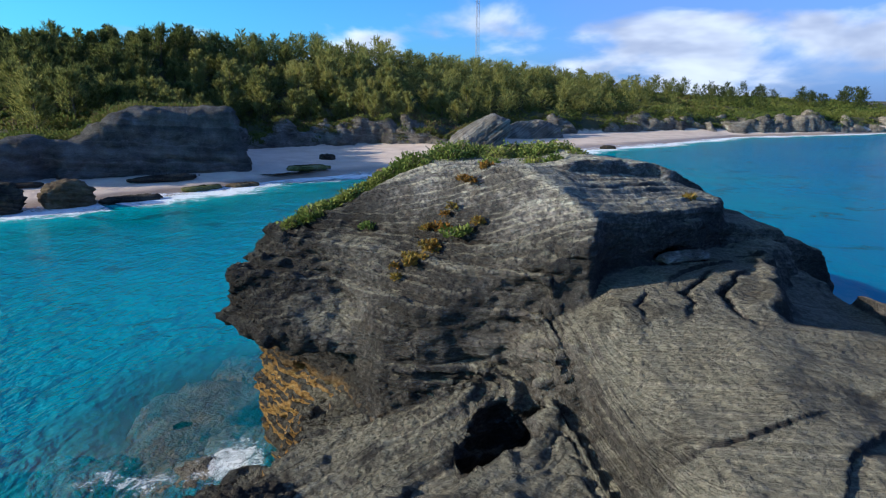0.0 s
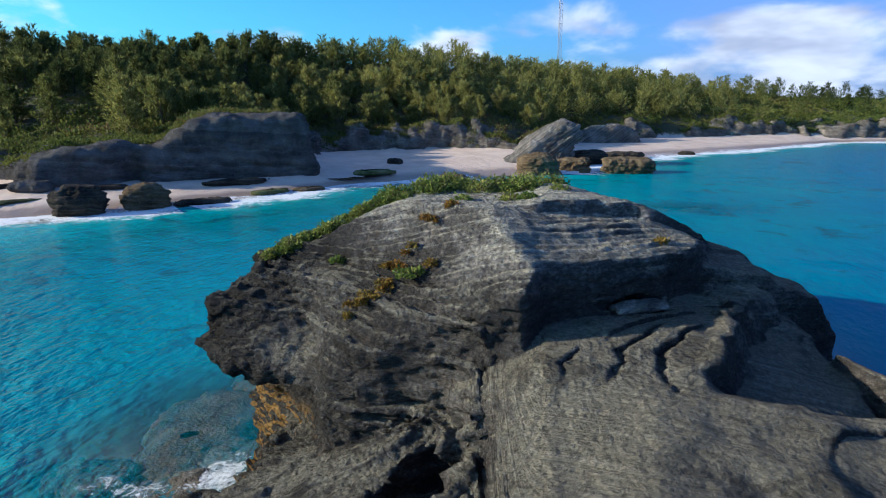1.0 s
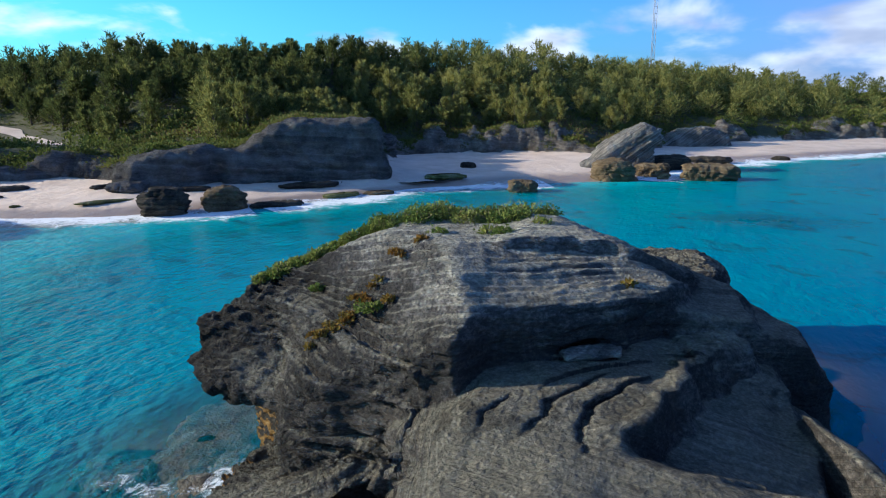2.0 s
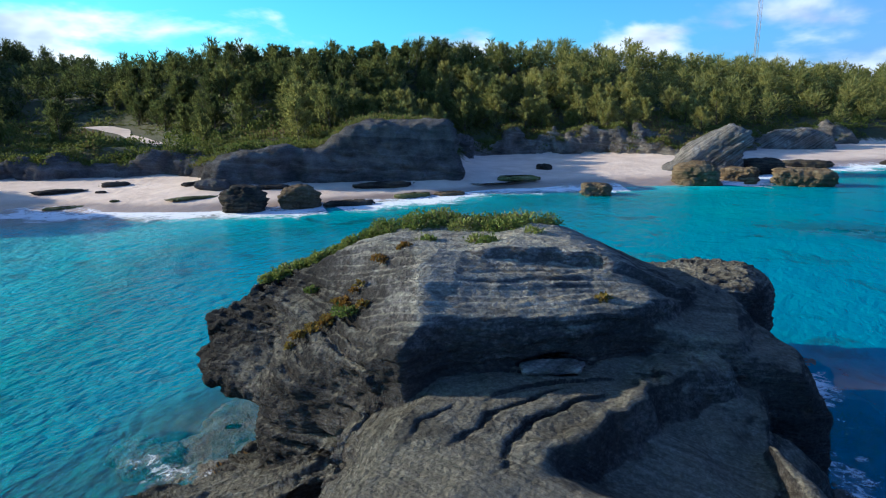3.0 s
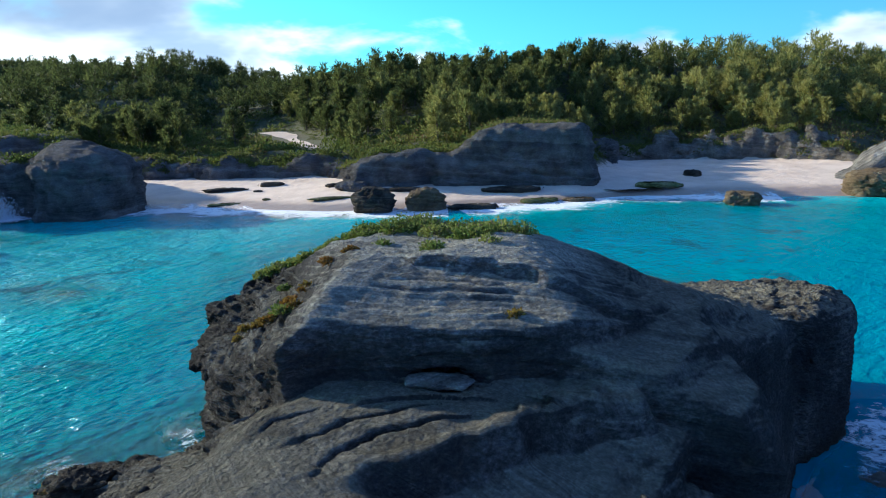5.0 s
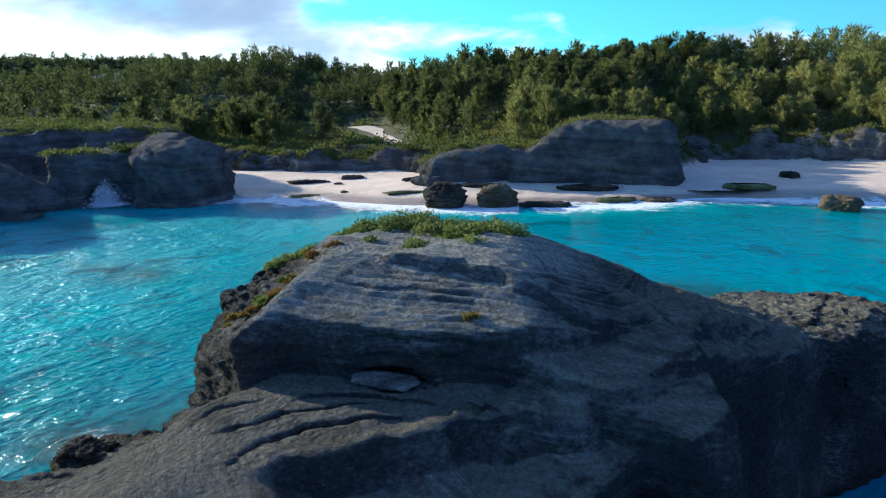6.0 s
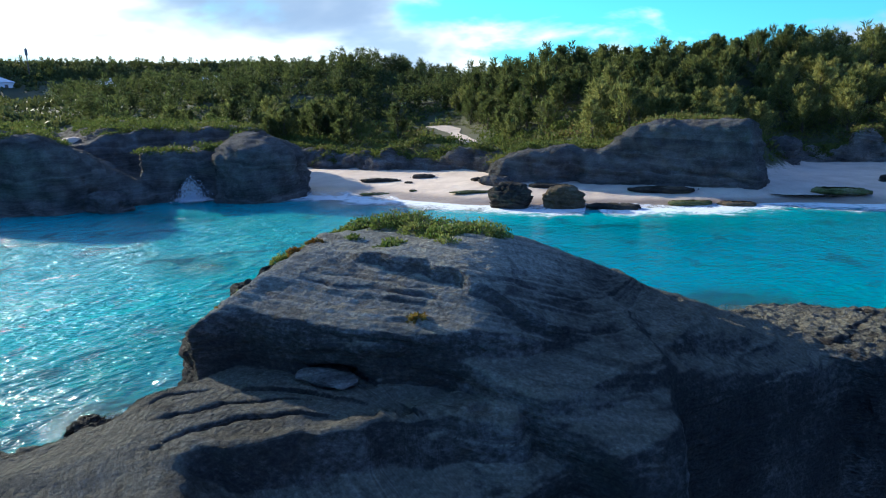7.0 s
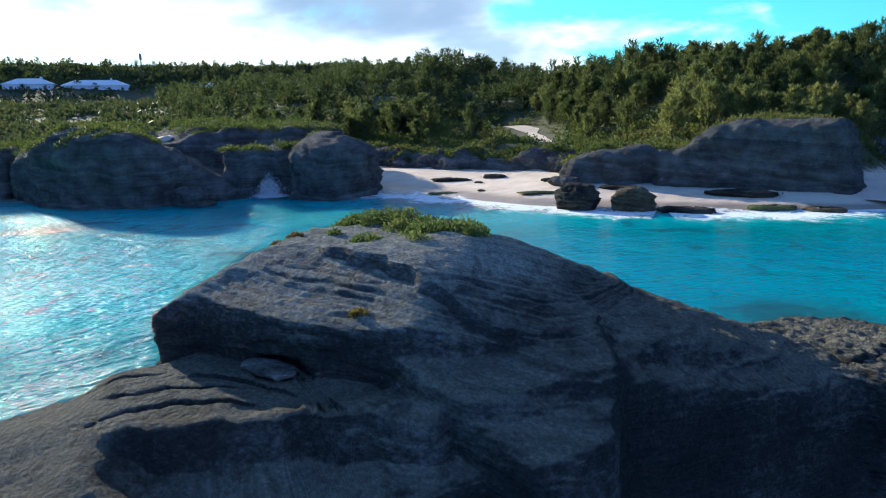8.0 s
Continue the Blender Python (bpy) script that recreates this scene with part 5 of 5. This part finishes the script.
def clump(n, radius, leaf, seed):
    """A low shrub of n leaf sprays over a lumpy half ball."""
    gen = np.random.default_rng(seed)
    d = gen.normal(size=(n, 3))
    d[:, 2] = np.abs(d[:, 2]) * 0.9
    d /= np.linalg.norm(d, axis=1, keepdims=True)
    lump = 0.78 + 0.35 * vnoise(d, 2.2, seed)
    p = d * (radius * lump * gen.uniform(0.6, 1.05, n))[:, None] * np.array([1, 1, 0.72])
    w = d * 0.7 + gen.normal(size=(n, 3)) * 0.55 + np.array([0, 0, 0.35])
    w /= np.linalg.norm(w, axis=1, keepdims=True)
    return blades(n, p, w, gen.uniform(0.6, 1.3, n) * leaf, gen.uniform(0.5, 0.8, n) * leaf, gen)


def scatter(name, label, x, y, z, size, bases, mat):
    gen = np.random.default_rng(33)
    vs, fs, base = [], [], 0
    for i in range(len(x)):
        v, f = bases[int(gen.integers(len(bases)))]
        a = gen.uniform(0, 6.283)
        c, s = math.cos(a), math.sin(a)
        q = v @ np.array([[c, s, 0], [-s, c, 0], [0, 0, 1]]) * size[i] * np.array([1, 1, gen.uniform(0.75, 1.2)])
        vs.append((q + (x[i], y[i], z[i])).astype(np.float32))
        fs.append(f + base)
        base += len(v)
    tagged(link_mesh(name, np.concatenate(vs), np.concatenate(fs), mat, smooth=False), label, "shrubs", kind="stuff")


def plant_scrub():
    gen = np.random.default_rng(12)
    bases = [clump(86, 1.0, 0.215, 300 + i) for i in range(6)]
    x, y = gen.uniform(-150, 125, 26000), gen.uniform(0, 225, 26000)
    z, inland, _ = land_height(x, y)
    beyond, _ = poly_dist(x, y, CREST + [(4000, 4000), (-4000, 4000), (-4000, -400)])
    top, _ = poly_dist(x, y, CREST, False)
    keep = (inland > 0.7) & clear_of(x, y, 1.9) & ((beyond > 0) | (top < 14))
    keep &= gen.uniform(size=len(x)) < np.maximum(0.17 + 0.83 * smooth(-inland, -24, -6), 0.75 * smooth(x, 2, 26))
    x, y, z = x[keep], y[keep], z[keep]
    size = gen.uniform(0.9, 2.2, len(x)) * (0.8 + 0.35 * smooth(inland[keep], 2, 20))
    verge, _ = poly_dist(x, y, [(a + 4.5, b - 2.8) for a, b in PATH_LINE[2:]], False)
    size = np.where(verge < 4.0, 0.45, size)
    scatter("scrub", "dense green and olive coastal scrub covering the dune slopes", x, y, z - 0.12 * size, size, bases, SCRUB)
    near = gen.uniform(-1, 1, (2600, 2)) * np.array([26.0, 20.0]) + np.array([-72.0, 60.0])
    z, inland, _ = land_height(near[:, 0], near[:, 1])
    off, _ = poly_dist(near[:, 0], near[:, 1], PATH_LINE, False)
    keep = (inland > 0.7) & (off > 3.2)
    small = gen.uniform(0.35, 0.75, keep.sum()) * (0.7 + 0.6 * smooth(off[keep], 4, 12))
    scatter("low_scrub", "low green bushes on both sides of the sandy path", near[keep, 0], near[keep, 1], z[keep] - 0.05, small, bases, SCRUB)
    bases = [clump(36, 1.0, 0.40, 320 + i) for i in range(4)]
    x, y = gen.uniform(-350, -120, 9500), gen.uniform(-140, 230, 9500)
    x[:2600], y[:2600] = gen.uniform(-352, -285, 2600), gen.uniform(-140, 150, 2600)
    z, inland, _ = land_height(x, y)
    keep = (inland > 1) & clear_of(x, y, 3)
    x, y, z = x[keep], y[keep], z[keep]
    scatter("far_scrub", "distant dark green scrub and trees on the far hills", x, y, z - 0.4, gen.uniform(1.4, 3.2, len(x)) * (1 + 0.35 * smooth(-x, 285, 310)), bases, FOREST)


plant_scrub()


def plant_tops():
    """Low scrub on the flat tops of the headland and the cliff."""
    gen = np.random.default_rng(15)
    bases = [clump(110, 1.0, 0.21, 340 + i) for i in range(4)]
    p = np.concatenate([a[gen.choice(len(a), min(k, len(a)), False)] for a, k in zip(BANK_TOPS, (230, 420, 420, 260))])
    p = p[clear_of(p[:, 0], p[:, 1], 2.5)]
    scatter("bank_scrub", "green scrub hanging over the rock banks", p[:, 0], p[:, 1] + 0.6, p[:, 2] - 0.2, gen.uniform(0.6, 1.4, len(p)), bases, SCRUB)
    for name, v, n, keep, count, words in (("headland_scrub", HEAD_VERTS, HEAD_NORMALS, (HEAD_VERTS[:, 2] > 4.6) & (HEAD_VERTS[:, 0] < -58.5) & (np.abs(HEAD_VERTS[:, 1] - 13.6) > 1.8), 900, "dark green scrub on top of the arch headland"),
                                           ("cliff_scrub", CLIFF_VERTS, CLIFF_NORMALS, (CLIFF_VERTS[:, 2] > 3.3) & (CLIFF_VERTS[:, 1] - 0.75 * CLIFF_VERTS[:, 0] > 83.5), 260, "green scrub spreading over the back of the cliff top")):
        pick = np.flatnonzero(keep & (n[:, 2] > 0.8))
        p = v[gen.choice(pick, min(count, len(pick)), False)]
        scatter(name, words, p[:, 0], p[:, 1], p[:, 2] - 0.15, gen.uniform(0.6, 1.3, len(p)), bases, SCRUB)


plant_tops()


def islet_height(x, y):
    d = np.hypot(ISLET_VERTS[:, 0] - x, ISLET_VERTS[:, 1] - y)
    near = d < 0.16
    return float(ISLET_VERTS[near, 2].max()) if near.any() else 4.0


def islet_shrub(x, y, radius, n, mat, label, seed, leaf=0.10, category="shrub"):
    top = holder("shrub", pose(x, y, islet_height(x, y) - 0.06, 0, 0, seed * 37 % 360), label, category, "plants on the islet")
    gen = np.random.default_rng(seed)
    bm = bmesh.new()
    for i in range(7):
        a, r = i * 0.9 + gen.uniform(-0.3, 0.3), radius * gen.uniform(0.3, 0.75)
        tube(bm, (0, 0, 0), (math.cos(a) * r, math.sin(a) * r, radius * gen.uniform(0.35, 0.75)), 0.014, 0.006, 5)
    part("woody_base", bm, STEM, top)
    v, f = clump(n, radius, leaf, seed + 1)
    link_mesh("foliage", v, f, mat, top, smooth=False)


def plant_islet():
    gen = np.random.default_rng(77)
    line = [(-2.9, 12.0), (-2.2, 12.3), (-1.2, 12.7), (-0.2, 13.1), (0.7, 13.4), (1.6, 13.7), (2.4, 13.9)]
    k = 0
    for i in range(46):
        t = gen.uniform(0, 6) ** 1.0
        j = min(int(t), 5)
        a, b = Vector(line[j]), Vector(line[j + 1])
        p = a.lerp(b, t - j)
        r = 0.18 + 0.24 * smooth(np.array(t), 0, 3.5) * gen.uniform(0.55, 1.4)
        islet_shrub(p.x + gen.normal() * 0.2, p.y + gen.normal() * 0.22 + 0.1, float(r), 520, BROAD, "low leafy green shrub on the rock crest", 400 + k, 0.062)
        k += 1
    for i in range(26):
        t = gen.uniform(0, 3.2)
        j = min(int(t), 5)
        p = Vector(line[j]).lerp(Vector(line[j + 1]), t - j)
        islet_shrub(p.x + gen.normal() * 0.12, p.y + gen.normal() * 0.15 - 0.1, float(gen.uniform(0.2, 0.34)), 400, BROAD, "low leafy green shrub along the sloping crest", 520 + i, 0.062)
    for x, y, r, words in ((1.75, 12.3, 0.26, "small green shrub below the crest"), (2.1, 12.0, 0.22, "small grey-green shrub on bare rock"), (0.9, 11.9, 0.2, "small green shrub in a rock crack"),
                           (0.2, 9.95, 0.24, "bright green tuft on the rock slope"), (0.35, 9.9, 0.18, "bright green tuft on the rock slope"), (-1.35, 11.2, 0.15, "small green tuft on the weathered flank"), (2.7, 12.9, 0.24, "small green shrub on the rock crest")):
        islet_shrub(x, y, r, 150, BROAD, words, 460 + k, 0.07)
        k += 1
    for x, y, r, words in ((4.37, 11.15, 0.13, "yellow-orange tuft on the bare top"), (-0.15, 9.9, 0.16, "dry orange grass in a rock hollow"), (-0.35, 9.75, 0.14, "dry orange grass in a rock hollow"), (0.05, 10.2, 0.14, "dry grass beside the green tuft"),
                           (0.4, 10.9, 0.14, "dry orange plants on the rock slope"), (0.8, 11.2, 0.12, "dry orange plants on the rock slope"), (-0.5, 9.6, 0.12, "dry yellow grass on the rock"), (0.6, 9.95, 0.12, "dry grass beside the green tuft")):
        islet_shrub(x, y, r, 110, DRY, words, 480 + k, 0.07, "grass tuft")
        k += 1
    for i in range(16):
        t = gen.uniform(0, 1)
        islet_shrub(-0.75 + 1.75 * t + gen.normal() * 0.12, 9.75 + 1.55 * t + gen.normal() * 0.16, float(gen.uniform(0.07, 0.13)), 70, DRY, "sparse dry orange plants on the rock slope", 560 + i, 0.06, "grass tuft")


plant_islet()


# ---------------------------------------------------------------- foam
def foam_patch(name, cx, cy, rx, ry, turn, mat, label, z=0.035, gain=1.0):
    xs, ys = np.linspace(-1, 1, 33), np.linspace(-1, 1, 33)
    gx, gy = np.meshgrid(xs, ys, indexing="ij")
    c, s = math.cos(radians(turn)), math.sin(radians(turn))
    X, Y = cx + gx * rx * c - gy * ry * s, cy + gx * rx * s + gy * ry * c
    ob = link_mesh(name, np.stack([X, Y, 0 * X + z], -1).reshape(-1, 3), grid_faces(33, 33), mat)
    a = ob.data.attributes.new("edge", "FLOAT", "POINT")
    a.data.foreach_set("value", (gain * 0.62 - 1.5 * np.hypot(gx, gy) ** 2.0).ravel().astype(np.float32))
    ob.visible_shadow = False
    return tagged(ob, label, "foam", kind="stuff")


def surf_band(i0, i1, label):
    """Broken white wash along a stretch of the shoreline."""
    rows, val = [], []
    pts = [Vector(p) for p in SHORE[i0:i1 + 1]]
    off = np.linspace(-2.6, 7.0, 19)
    step = 0
    for a, b in zip(pts, pts[1:]):
        n = max(2, int((b - a).length / 0.8))
        way = (b - a).normalized()
        side = Vector((way.y, -way.x))
        for i in range(n):
            p = a.lerp(b, i / n)
            wob = 0.8 * math.sin(step * 0.23) + 0.5 * math.sin(step * 0.61)
            rows.append([(p.x + side.x * (o + wob), p.y + side.y * (o + wob), 0.06 + max(0.0, -o) * 0.10) for o in off])
            val.append([1.1 - abs(o - 1.2) * 0.19 for o in off])
            step += 1
    v = np.array(rows)
    ob = link_mesh("surf", v.reshape(-1, 3), grid_faces(len(rows), len(off)), SURF)
    a = ob.data.attributes.new("edge", "FLOAT", "POINT")
    a.data.foreach_set("value", np.array(val).ravel().astype(np.float32))
    ob.visible_shadow = False
    tagged(ob, label, "foam", kind="stuff")


def spray_burst(name, at, wide, high, n, label):
    """Flung drops and flecks of foam, densest near the water."""
    gen = np.random.default_rng(191)
    p = gen.normal(size=(n, 3)) * np.array([wide * 0.45, wide * 0.45, 0.0])
    p[:, 2] = high * gen.uniform(0, 1, n) ** 2.2 * np.exp(-(np.hypot(p[:, 0], p[:, 1]) / wide) ** 2)
    r = gen.uniform(0.02, 0.075, n)[:, None, None]
    corner = np.array([(1, 0, 0), (0, 1, 0), (-1, 0, 0), (0, -1, 0), (0, 0, 1), (0, 0, -1)], float)
    v = p[:, None, :] + corner[None] * r
    f = np.array([(0, 1, 4), (1, 2, 4), (2, 3, 4), (3, 0, 4), (1, 0, 5), (2, 1, 5), (3, 2, 5), (0, 3, 5)])
    faces = (f[None] + 6 * np.arange(n)[:, None, None]).reshape(-1, 3)
    ob = link_mesh(name, v.reshape(-1, 3) + np.array(at), faces, DROPS)
    return tagged(ob, label, "spray", kind="stuff")


surf_band(8, 13, "thin white surf washing up the sand")
surf_band(13, 17, "white wash along the beach below the cliff")
surf_band(18, 24, "faint surf along the far beach")
foam_patch("foam", -4.6, 12.2, 1.5, 2.2, 20, SPRAY, "white foam where swell breaks on the islet")
foam_patch("foam", -6.4, 11.4, 2.4, 3.4, 0, SURF, "scattered lacy foam beside the islet", gain=0.85)
foam_patch("foam", 8.7, 22.5, 1.8, 5.0, 0, SPRAY, "foam churned along the shaded wall", gain=1.2)
foam_patch("foam", 9.3, 17.5, 1.8, 3.6, 10, SURF, "streaks of foam on the shaded water", gain=1.1)
foam_patch("foam", -57.2, 22.4, 3.8, 2.8, 30, SPRAY, "white surge of foam in the sea arch", z=0.25, gain=1.6)
spray_burst("spray", (-57.6, 22.6, 0.1), 1.7, 2.6, 1800, "white burst of spray in the mouth of the sea arch")
foam_patch("foam", -4.9, 8.4, 2.4, 1.8, 30, SURF, "lacy foam round the low spur", gain=0.9)
foam_patch("foam", -5.2, 5.8, 2.2, 2.6, 20, SURF, "foam washing over shallow rock beside the spur", gain=0.9)
# white flecks spread over the bay, also standing in for glints on the ripples
foam_patch("foam", -26.0, 7.0, 22.0, 14.0, 10, SURF, "small whitecap flecks on the open bay, doubling as painted sun sparkle", gain=0.55)
foam_patch("foam", -7.6, 8.6, 2.6, 1.8, 20, SURF, "lacy foam over the shallow reef by the spur", gain=0.85)
foam_patch("foam", -46.5, 18.5, 3.0, 1.4, 40, SURF, "foam over a shallow reef", gain=0.8)
foam_patch("foam", -31.0, 42.0, 4.5, 1.4, 25, SURF, "foam washing round the boulders")
foam_patch("foam", -72.0, -2.5, 4.0, 1.5, 10, SURF, "foam along the foot of the headland")


rock("pale_slab", (1.15, 0.5, 0.14), (3.88, 9.92, islet_height(3.88, 9.80) - 0.02), 30, PALE, "smooth flat pale slab at the foot of the shaded face", "rock", seed=171, res=30, layers=0.0, crag=0.05, lumps=0.3)
rock("knobbly_rock", (1.25, 0.75, 0.95), (-2.45, 7.3, 1.5), 25, DARK, "dark knobbly rock on the low spur of the islet", "rock", seed=173, res=44, crag=0.5, square=2.6)
